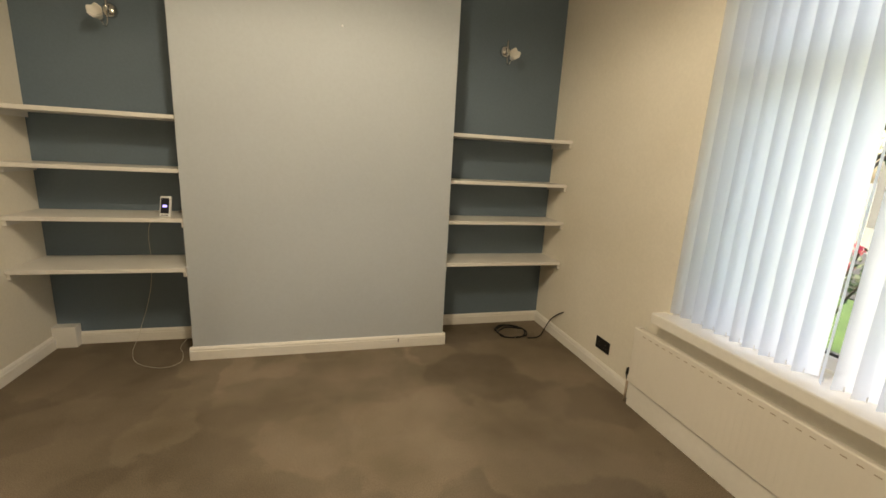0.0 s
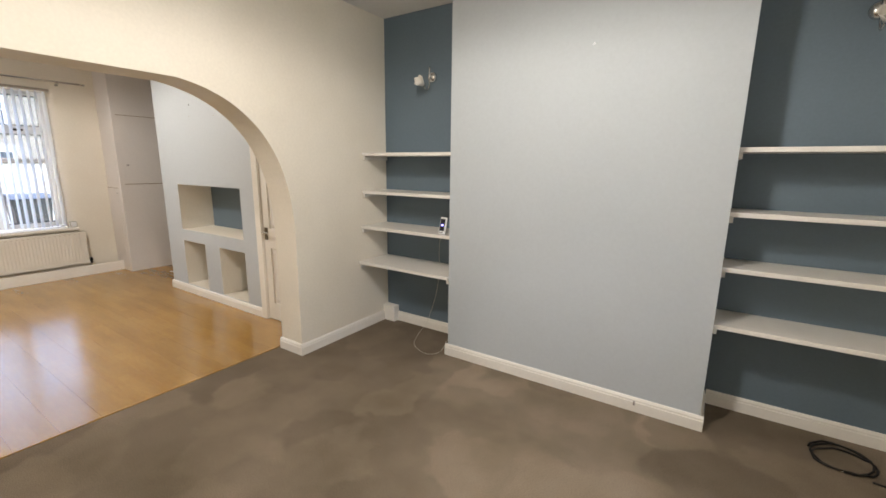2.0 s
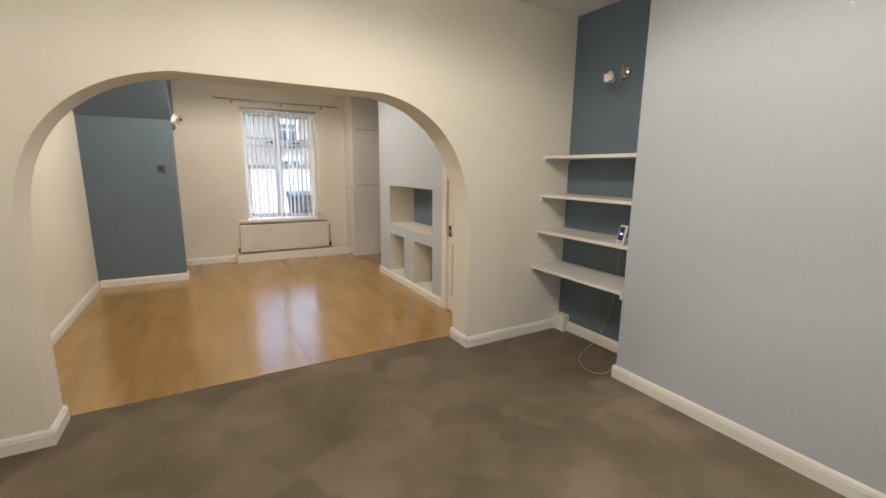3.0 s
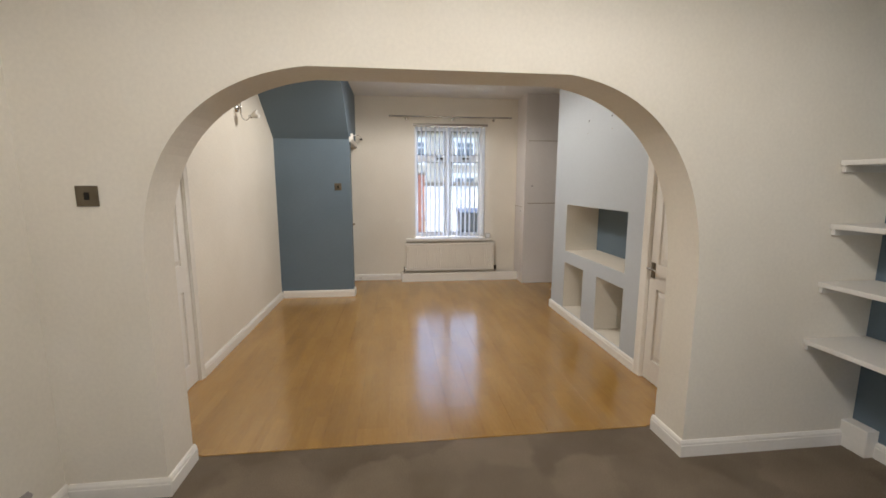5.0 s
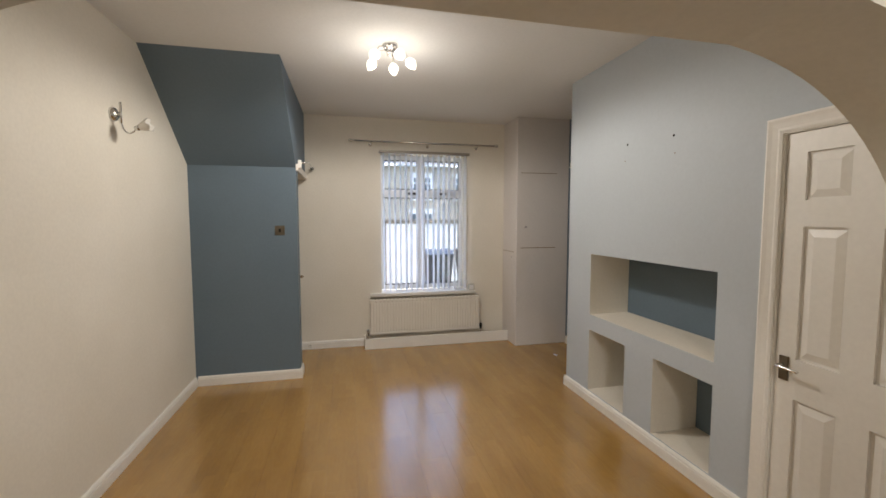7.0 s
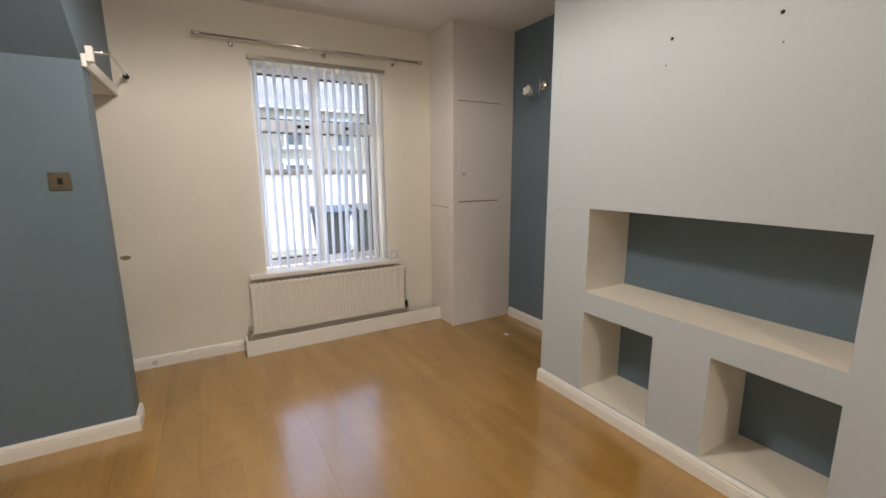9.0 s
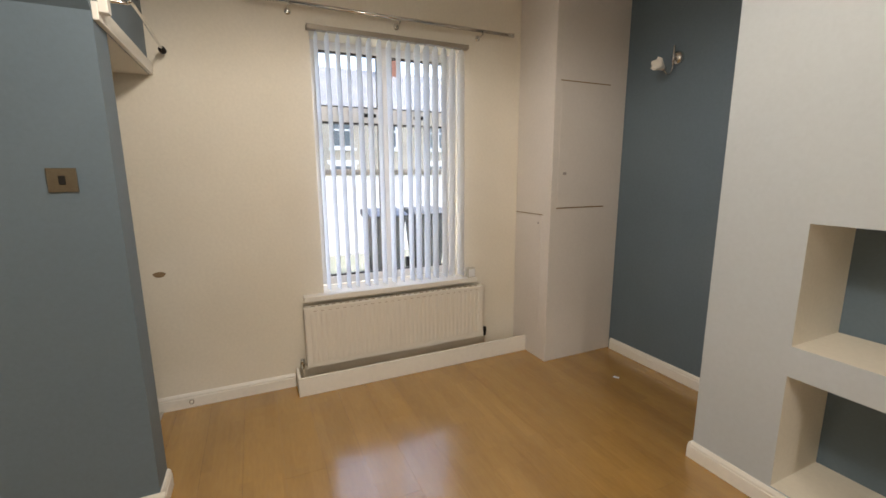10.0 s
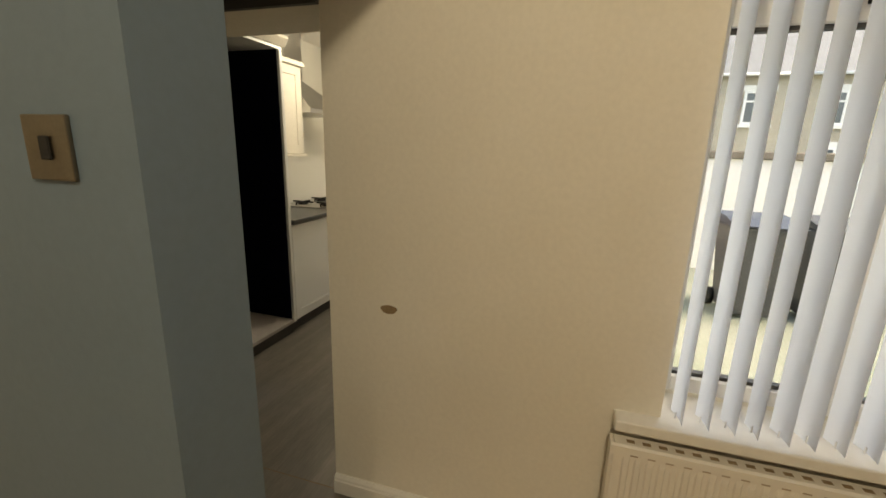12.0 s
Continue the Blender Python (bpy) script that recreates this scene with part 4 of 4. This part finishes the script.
# ---- kitchen beyond the doorway ----
KX0, KX1, KY0, KY1 = -11.0, REAR - 0.3, -1.95, -0.10
kfloor = structure("floor_kitchen", box(KX0, -5.74, KY0, KY1, -0.12, -0.012), GAP, "grey wood-effect vinyl plank floor of the kitchen", "floor")
structure("ceiling_kitchen", box(KX0, KX1, KY0, KY1, 2.45, 2.55), CEILING, "white kitchen ceiling", "ceiling")
structure("wall_kitchen_back", box(KX0, KX1, KY0 - 0.15, KY0, 0, 2.45), TILE, "white tiled kitchen wall", "wall")
structure("wall_kitchen_end", box(KX0 - 0.15, KX0, KY0, KY1, 0, 2.45), CREAM, "pale kitchen end wall", "wall")
# opening is assumed: it admits daylight but keeps sun off the near units
structure("wall_kitchen_yard", boxes([(KX0, -10.8, KY1, KY1 + 0.2, 0, 2.45), (-9.75, KX1, KY1, KY1 + 0.2, 0, 2.45), (-10.8, -9.75, KY1, KY1 + 0.2, 0, 1.0), (-10.8, -9.75, KY1, KY1 + 0.2, 2.1, 2.45)]), CREAM, "unseen kitchen wall with an assumed opening for daylight", "wall")
KF = -1.33
tall = thing("tall_kitchen_unit", (-7.5, -1.63, 0), "empty tall appliance housing, dark inside, with white edges", "kitchen unit")
part("side_panel", box(-7.80, -7.77, KY0 + 0.002, KF, 0.09, 2.12, 0.002), KDOOR, tall)
part("side_panel", box(-6.99, -6.96, KY0 + 0.002, KF, 0.09, 2.12, 0.002), KDOOR, tall)
# back and sides take a near-black colour for the unlit void
part("back_panel", box(-7.77, -6.99, KY0 + 0.004, KY0 + 0.02, 0.11, 2.10), KDARK, tall, "back panel coloured near black for the unlit void")
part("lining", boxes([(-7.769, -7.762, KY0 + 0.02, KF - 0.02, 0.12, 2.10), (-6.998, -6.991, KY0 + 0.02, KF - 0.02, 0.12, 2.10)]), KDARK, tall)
# plaster grey instead of white: the housing floor's dimness is in the colour
part("base_panel", box(-7.77, -6.99, KY0 + 0.02, KF, 0.09, 0.115), PLASTER, tall)
part("top_panel", box(-7.77, -6.99, KY0 + 0.02, KF, 2.10, 2.12), KDOOR, tall)
part("cornice", extrude_outline([(KF - 0.02, 2.12), (KF + 0.01, 2.12), (KF + 0.045, 2.17), (KF + 0.045, 2.185), (KF - 0.02, 2.185)], "x", -7.82, -6.94), KCREAM, tall)
part("plinth", box(-7.80, -6.96, KF - 0.05, KF - 0.03, -0.011, 0.09), PLINTH, tall)


def base_unit(x0, x1, label, drawers=0, oven=False):
    u = thing("kitchen_base_unit", ((x0 + x1) / 2, -1.63, 0), label, "kitchen unit")
    part("carcass", box(x0 + 0.001, x1 - 0.001, KY0 + 0.02, KF - 0.02, 0.09, 0.868), KDOOR, u)
    part("plinth", box(x0, x1, KF - 0.06, KF - 0.045, -0.011, 0.09), PLINTH, u)
    if oven:
        dr = part("oven_door", box(x0 + 0.01, x1 - 0.01, KF - 0.02, KF, 0.14, 0.74, 0.004), BLACKP, u, "black glass oven door")
        part("oven_handle", tube([(x0 + 0.06, KF + 0.035, 0.70), (x1 - 0.06, KF + 0.035, 0.70)], 0.009), STEELM, dr)
        part("control_panel", box(x0 + 0.01, x1 - 0.01, KF - 0.02, KF, 0.75, 0.86, 0.003), STEELM, u)
    elif drawers:
        h = 0.76 / drawers
        for k in range(drawers):
            z = 0.10 + k * h
            dr = part("drawer_front", box(x0 + 0.003, x1 - 0.003, KF - 0.02, KF, z, z + h - 0.005, 0.003), KDOOR, u)
            part("drawer_handle", tube([(x0 + 0.12, KF, z + h - 0.06), (x0 + 0.13, KF + 0.025, z + h - 0.06), (x1 - 0.13, KF + 0.025, z + h - 0.06), (x1 - 0.12, KF, z + h - 0.06)], 0.005), STEELM, dr)
    else:
        dr = part("cabinet_door", box(x0 + 0.003, x1 - 0.003, KF - 0.02, KF - 0.006, 0.10, 0.862), KDOOR, u)
        part("door_frame", boxes([(x0 + 0.003, x0 + 0.07, KF - 0.006, KF, 0.10, 0.862), (x1 - 0.07, x1 - 0.003, KF - 0.006, KF, 0.10, 0.862), (x0 + 0.07, x1 - 0.07, KF - 0.006, KF, 0.10, 0.17), (x0 + 0.07, x1 - 0.07, KF - 0.006, KF, 0.79, 0.862)]), KDOOR, dr)


base_unit(-8.40, -7.80, "white shaker kitchen base unit on a dark plinth")
base_unit(-9.00, -8.40, "built-in oven unit with steel trim below the hob", oven=True)
base_unit(-9.60, -9.00, "white kitchen drawer unit with steel handles", drawers=4)
wt = thing("kitchen_worktop", (-8.7, -1.63, 0.87), "black speckled laminate kitchen worktop", "worktop")
part("slab", box(-9.62, -7.801, KY0 + 0.002, KF + 0.025, 0.87, 0.908, 0.006), WORKTOP, wt)
hob = thing("gas_hob", (-8.7, -1.63, 0.908), "steel gas hob with black pan supports", "hob")
part("hob_plate", box(-8.99, -8.41, -1.88, -1.38, 0.908, 0.918, 0.004), STEELM, hob)
for x in (-8.86, -8.56):
    for y in (-1.76, -1.50):
        bu = part("burner", lathe((x, y, 0.918), (0, 0, 1), [(0, 0.045), (0.012, 0.045), (0.014, 0.03), (0.022, 0.028)], sides=14), BLACKP, hob)
        part("pan_support", boxes([(x - 0.11, x + 0.11, y - 0.005, y + 0.005, 0.935, 0.947), (x - 0.005, x + 0.005, y - 0.11, y + 0.11, 0.9352, 0.9472), (x - 0.11, x - 0.10, y - 0.005, y + 0.005, 0.918, 0.935), (x + 0.10, x + 0.11, y - 0.005, y + 0.005, 0.918, 0.935)]), BLACKP, bu)
wc = thing("kitchen_wall_unit", (-8.09, -1.77, 1.38), "cream kitchen wall cabinet with a framed door", "kitchen unit")
part("carcass", box(-8.385, -7.801, KY0 + 0.002, -1.62, 1.39, 2.10), KCREAM, wc)
part("cabinet_door", boxes([(-8.383, -7.803, -1.62, -1.606, 1.395, 2.095)], 0.001), KCREAM, wc)
part("door_frame", boxes([(-8.383, -8.31, -1.606, -1.598, 1.395, 2.095), (-7.876, -7.803, -1.606, -1.598, 1.395, 2.095), (-8.31, -7.876, -1.606, -1.598, 1.395, 1.465), (-8.31, -7.876, -1.606, -1.598, 2.025, 2.095)]), KCREAM, wc)
part("cornice", box(-8.40, -7.801, KY0 + 0.002, -1.57, 2.10, 2.135, 0.004), KCREAM, wc)
part("pelmet", box(-8.40, -7.801, KY0 + 0.002, -1.575, 1.37, 1.39, 0.003), KCREAM, wc)
hd = thing("cooker_hood", (-8.7, -1.7, 1.74), "stainless steel chimney cooker hood", "cooker hood")
bm = bmesh.new()
lo = [bm.verts.new(p) for p in ((-9.0, KY0 + 0.003, 1.78), (-8.39, KY0 + 0.003, 1.78), (-8.39, -1.52, 1.78), (-9.0, -1.52, 1.78))]
hi = [bm.verts.new(p) for p in ((-8.64, KY0 + 0.003, 2.03), (-8.395, KY0 + 0.003, 2.03), (-8.395, -1.76, 2.03), (-8.64, -1.76, 2.03))]
bm.faces.new(lo), bm.faces.new(hi)
for k in range(4):
    bm.faces.new((lo[k], lo[(k + 1) % 4], hi[(k + 1) % 4], hi[k]))
part("canopy", bm, STEELM, hd)
part("rim", box(-9.0, -8.39, KY0 + 0.003, -1.52, 1.74, 1.78, 0.003), STEELM, hd)
ch = part("chimney", box(-8.64, -8.395, KY0 + 0.003, -1.76, 2.03, 2.45), STEELM, hd)
for k in range(4):
    part("vent_slot", box(-8.395, -8.392, KY0 + 0.05, -1.79, 2.27 + 0.03 * k, 2.282 + 0.03 * k), BLACKP, ch)

# ---- outside, rear yard ----
structure("ground", box(-400, 400, -400, 400, -0.75, -0.70), PAVING, "grey concrete ground reaching into the distance", "ground")
structure("pavement_yard", box(-14.0, REAR - 0.3, -0.0, 12.0, -0.70, -0.18), PAVING, "grey-green concrete back yard", "pavement")
yw = thing("yard_wall", (-12.2, 4.0, -0.18), "white painted yard wall with a dark weathered coping", "wall")
part("wall", box(-12.3, -12.1, 1.6, 12.0, -0.18, 1.45), RENDERW, yw)
part("coping", box(-12.36, -12.04, 1.55, 12.0, 1.45, 1.56, 0.02), COPING, yw)
pier = thing("gate_pier", (-12.2, 1.4, -0.18), "red brick gate pier at the end of the yard wall", "pier")
part("shaft", box(-12.38, -12.02, 1.2, 1.55, -0.18, 1.75), REDB, pier)
part("cap", box(-12.42, -11.98, 1.16, 1.59, 1.75, 1.83, 0.02), COPING, pier)
gate = thing("yard_gate", (-12.2, 0.6, -0.18), "weathered red board gate to the back lane", "gate")
for k in range(9):
    part("board", box(-12.22, -12.19, 0.20 + k * 0.108, 0.304 + k * 0.108, -0.12, 1.35 + 0.02 * math.sin(k), 0.003), REDPAINT, gate)
for z in (0.1, 1.05):
    part("ledge", box(-12.19, -12.16, 0.2, 1.17, z, z + 0.1), REDPAINT, gate)


def wheelie_bin(x, y, lid, label):
    b = thing("wheelie_bin", (x, y, -0.18), label, "wheelie bin")
    z = -0.18
    bm = bmesh.new()
    lo = [bm.verts.new((x + u * 0.21, y + v * 0.21, z + 0.04)) for u, v in ((-1, -1), (1, -1), (1, 1), (-1, 1))]
    hi = [bm.verts.new((x + u * 0.30, y + v * 0.28, z + 0.98)) for u, v in ((-1, -1), (1, -1), (1, 1), (-1, 1))]
    bm.faces.new(lo), bm.faces.new(hi)
    for k in range(4):
        bm.faces.new((lo[k], lo[(k + 1) % 4], hi[(k + 1) % 4], hi[k]))
    bmesh.ops.bevel(bm, geom=bm.edges[:], offset=0.02, segments=2, affect="EDGES")
    part("body", bm, BINGREY, b)
    part("rim", box(x - 0.32, x + 0.32, y - 0.30, y + 0.30, z + 0.94, z + 0.98, 0.012), BINGREY, b)
    part("lid", extrude_outline([(x - 0.34, z + 0.985), (x + 0.34, z + 0.985), (x + 0.35, z + 1.0), (x + 0.1, z + 1.06), (x - 0.3, z + 1.075)], "y", y - 0.31, y + 0.31), lid, b, "hinged lid")
    part("handle", tube([(x - 0.36, y - 0.2, z + 0.97), (x - 0.40, y - 0.2, z + 1.0), (x - 0.40, y + 0.2, z + 1.0), (x - 0.36, y + 0.2, z + 0.97)], 0.015), BINGREY, b)
    for s in (-1, 1):
        part("wheel", lathe((x - 0.22, y + s * 0.22, z + 0.10), (0, s, 0), [(0, 0.03), (0, 0.10), (0.05, 0.10), (0.05, 0.03)], sides=16), BLACKP, b)


wheelie_bin(-10.2, 2.55, BINBLUE, "dark grey wheelie bin with a blue lid in the yard")
wheelie_bin(-10.25, 3.3, BINGREY, "dark grey wheelie bin standing in the yard")


def terrace_house(x, y0, y1, face, brick, label, eaves=4.7, ridge=7.3):
    """A two-storey terraced house that faces along x; face is +1 or -1."""
    h = thing("terraced_house", (x, (y0 + y1) / 2, -0.7), label, "house", "terraced houses")
    far = x - face * 7
    part("wall", box(*sorted((x, far)), y0, y1, -0.7, eaves), brick, h)
    ov = x + face * 0.25
    mid = (x + far) / 2
    pts = [(ov, eaves - 0.08), (mid, ridge), (far - face * 0.25, eaves - 0.08), (far - face * 0.25, eaves - 0.2), (mid, ridge - 0.15), (ov, eaves - 0.2)]
    roof = part("roof", extrude_outline(pts, "y", y0, y1), SLATE, h)
    c = part("chimney", box(mid - 0.35, mid + 0.35, y1 - 0.45, y1 + 0.4, ridge - 0.6, ridge + 1.1), REDB, roof)
    for k in range(3):
        part("chimney_pot", lathe((mid - 0.2 + 0.2 * k, y1 - 0.02, ridge + 1.1), (0, 0, 1), [(0, 0.1), (0.4, 0.085), (0.42, 0.11), (0.46, 0.11)], sides=10), REDB, c)
    part("gutter", tube([(ov + face * 0.04, y0, eaves - 0.14), (ov + face * 0.04, y1, eaves - 0.14)], 0.055), UPVC, h)
    for u, z, w, t in ((0.28, 0.5, 1.3, 1.45), (0.28, 2.75, 1.15, 1.25), (0.74, 2.75, 0.95, 1.25)):
        y = y0 + u * (y1 - y0)
        s0, s1 = sorted((x - face * 0.01, x + face * 0.03))
        win = part("window", boxes([(s0, s1, y - w / 2, y - w / 2 + 0.09, z, z + t), (s0, s1, y + w / 2 - 0.09, y + w / 2, z, z + t), (s0, s1, y - w / 2 + 0.09, y + w / 2 - 0.09, z, z + 0.09), (s0, s1, y - w / 2 + 0.09, y + w / 2 - 0.09, z + t - 0.09, z + t), (s0, s1, y - 0.045, y + 0.045, z + 0.09, z + t - 0.09), (s0, s1, y - w / 2 + 0.09, y - 0.045, z + t * 0.66, z + t * 0.66 + 0.07), (s0, s1, y + 0.045, y + w / 2 - 0.09, z + t * 0.66, z + t * 0.66 + 0.07)]), UPVC, h)
        part("pane", box(*sorted((x, x + face * 0.012)), y - w / 2 + 0.05, y + w / 2 - 0.05, z + 0.05, z + t - 0.05), FARGLASS, win)
        part("sill", box(*sorted((x, x + face * 0.12)), y - w / 2 - 0.1, y + w / 2 + 0.1, z - 0.12, z), RENDERW, win)
        part("lintel", box(*sorted((x, x + face * 0.025)), y - w / 2 - 0.12, y + w / 2 + 0.12, z + t, z + t + 0.2), RENDERW, win)
    y = y0 + 0.74 * (y1 - y0)
    part("door", box(*sorted((x, x + face * 0.03)), y - 0.42, y + 0.42, -0.6, 1.45), UPVC, h)


for k in range(5):
    terrace_house(-25.0, -7.0 + 5.2 * k, -1.8 + 5.2 * k, 1, BUFF, "buff brick terraced house with slate roof and white windows")

# ---- outside, front garden ----
lawn = structure("ground_lawn", box(FRONT + 0.3, 7.0, -6.0, 10.0, -0.70, -0.22), GRASSM, "green front lawn", "ground")
structure("road", box(9.0, 15.0, -60, 60, -0.70, -0.66), ROADM, "asphalt street in front of the house", "road")
for k in range(3):
    terrace_house(24.0, -2.0 + 5.2 * k, 3.2 + 5.2 * k, -1, REDB if k == 1 else BUFF, "terraced house across the street with white windows")


def leaf_clump(bm, rng, centre, radius, count, size):
    for _ in range(count):
        d = Vector((rng.gauss(0, 1), rng.gauss(0, 1), rng.gauss(0, 1))).normalized() * radius * rng.uniform(0.35, 1.0)
        c = Vector(centre) + d
        u = Vector((rng.uniform(-1, 1), rng.uniform(-1, 1), rng.uniform(-1, 1))).normalized()
        w = u.orthogonal().normalized()
        s = size * rng.uniform(0.6, 1.3)
        bm.faces.new([bm.verts.new(c + u * s), bm.verts.new(c + w * s * 0.45), bm.verts.new(c - u * s), bm.verts.new(c - w * s * 0.45)])


rng = random.Random(11)
bush = thing("rose_bush", (4.6, 2.83, -0.22), "leafy rose bush with red flowers on the front lawn", "bush")
stems = bmesh.new()
leaves, petals = bmesh.new(), bmesh.new()
for k in range(9):
    a, r, h = k * 2.4, 0.25 + 0.05 * (k % 3), 0.75 + 0.09 * (k % 4)
    tip = Vector((4.6 + r * math.cos(a), 2.83 + r * math.sin(a), -0.22 + h))
    tube([(4.6, 2.83, -0.22), (4.6 + 0.5 * r * math.cos(a), 2.83 + 0.5 * r * math.sin(a), -0.22 + h * 0.6), tip], 0.01, bm=stems, sides=5)
    leaf_clump(leaves, rng, tip - Vector((0, 0, 0.15)), 0.2, 60, 0.04)
    leaf_clump(petals, rng, tip + Vector((0, 0, 0.05)), 0.055, 26, 0.035)
part("stems", stems, BARK, bush)
part("leaves", leaves, LEAFM, bush)
part("flowers", petals, PETAL, bush, "red rose flowers")
tree = thing("street_tree", (8.2, 5.0, -0.7), "slender street tree with a thin uneven crown", "tree")
tr = tube(curve([(8.2, 5.0, -0.7), (8.22, 5.03, 0.8), (8.15, 5.0, 2.0), (8.2, 5.05, 3.2)], 4), 0.1, radii=None)
lv = bmesh.new()
for k in range(10):
    a = k * 2.4
    o = Vector((8.18, 5.02, 1.2 + 0.16 * k))
    e = o + Vector((math.cos(a) * 0.9, math.sin(a) * 0.9, 0.8))
    tube([o, o.lerp(e, 0.5) + Vector((0, 0, 0.1)), e], 0.03, bm=tr, sides=6)
    leaf_clump(lv, rng, e, 0.5, 90, 0.07)
part("trunk", tr, BARK, tree)
part("crown", lv, LEAFM, tree)

# ---- floor planks, last ----
def planks(parent, x0, x1, y0, y1, z, width, length, material, gap=0.0007):
    """Planks laid along x in staggered rows; full planks share one mesh."""
    shared = {}
    rng = random.Random(3)
    rows = int(math.ceil((y1 - y0) / width))
    for r in range(rows):
        a = y0 + r * width
        b = min(a + width, y1)
        x = x0 - rng.uniform(0, length)
        while x < x1:
            s, e = max(x, x0), min(x + length, x1)
            x += length
            if e - s < 0.01:
                continue
            key = (round(e - s, 3), round(b - a, 3))
            if key not in shared:
                bm = box(gap / 2, key[0] - gap / 2, gap / 2, key[1] - gap / 2, -0.007, 0.0)
                shared[key] = mesh_of("plank", bm, material)
            p = new("plank", shared[key])
            p.location = (s, a, z)
            p.parent = parent


planks(floor_rear, REAR, SEAM - 0.012, SOUTH_R - 0.1, ALC_R, 0.0, 0.193, 1.29, LAMINATE)
planks(kfloor, KX0 + 0.8, -6.50, KY0, KY1, -0.005, 0.18, 1.2, KFLOOR)
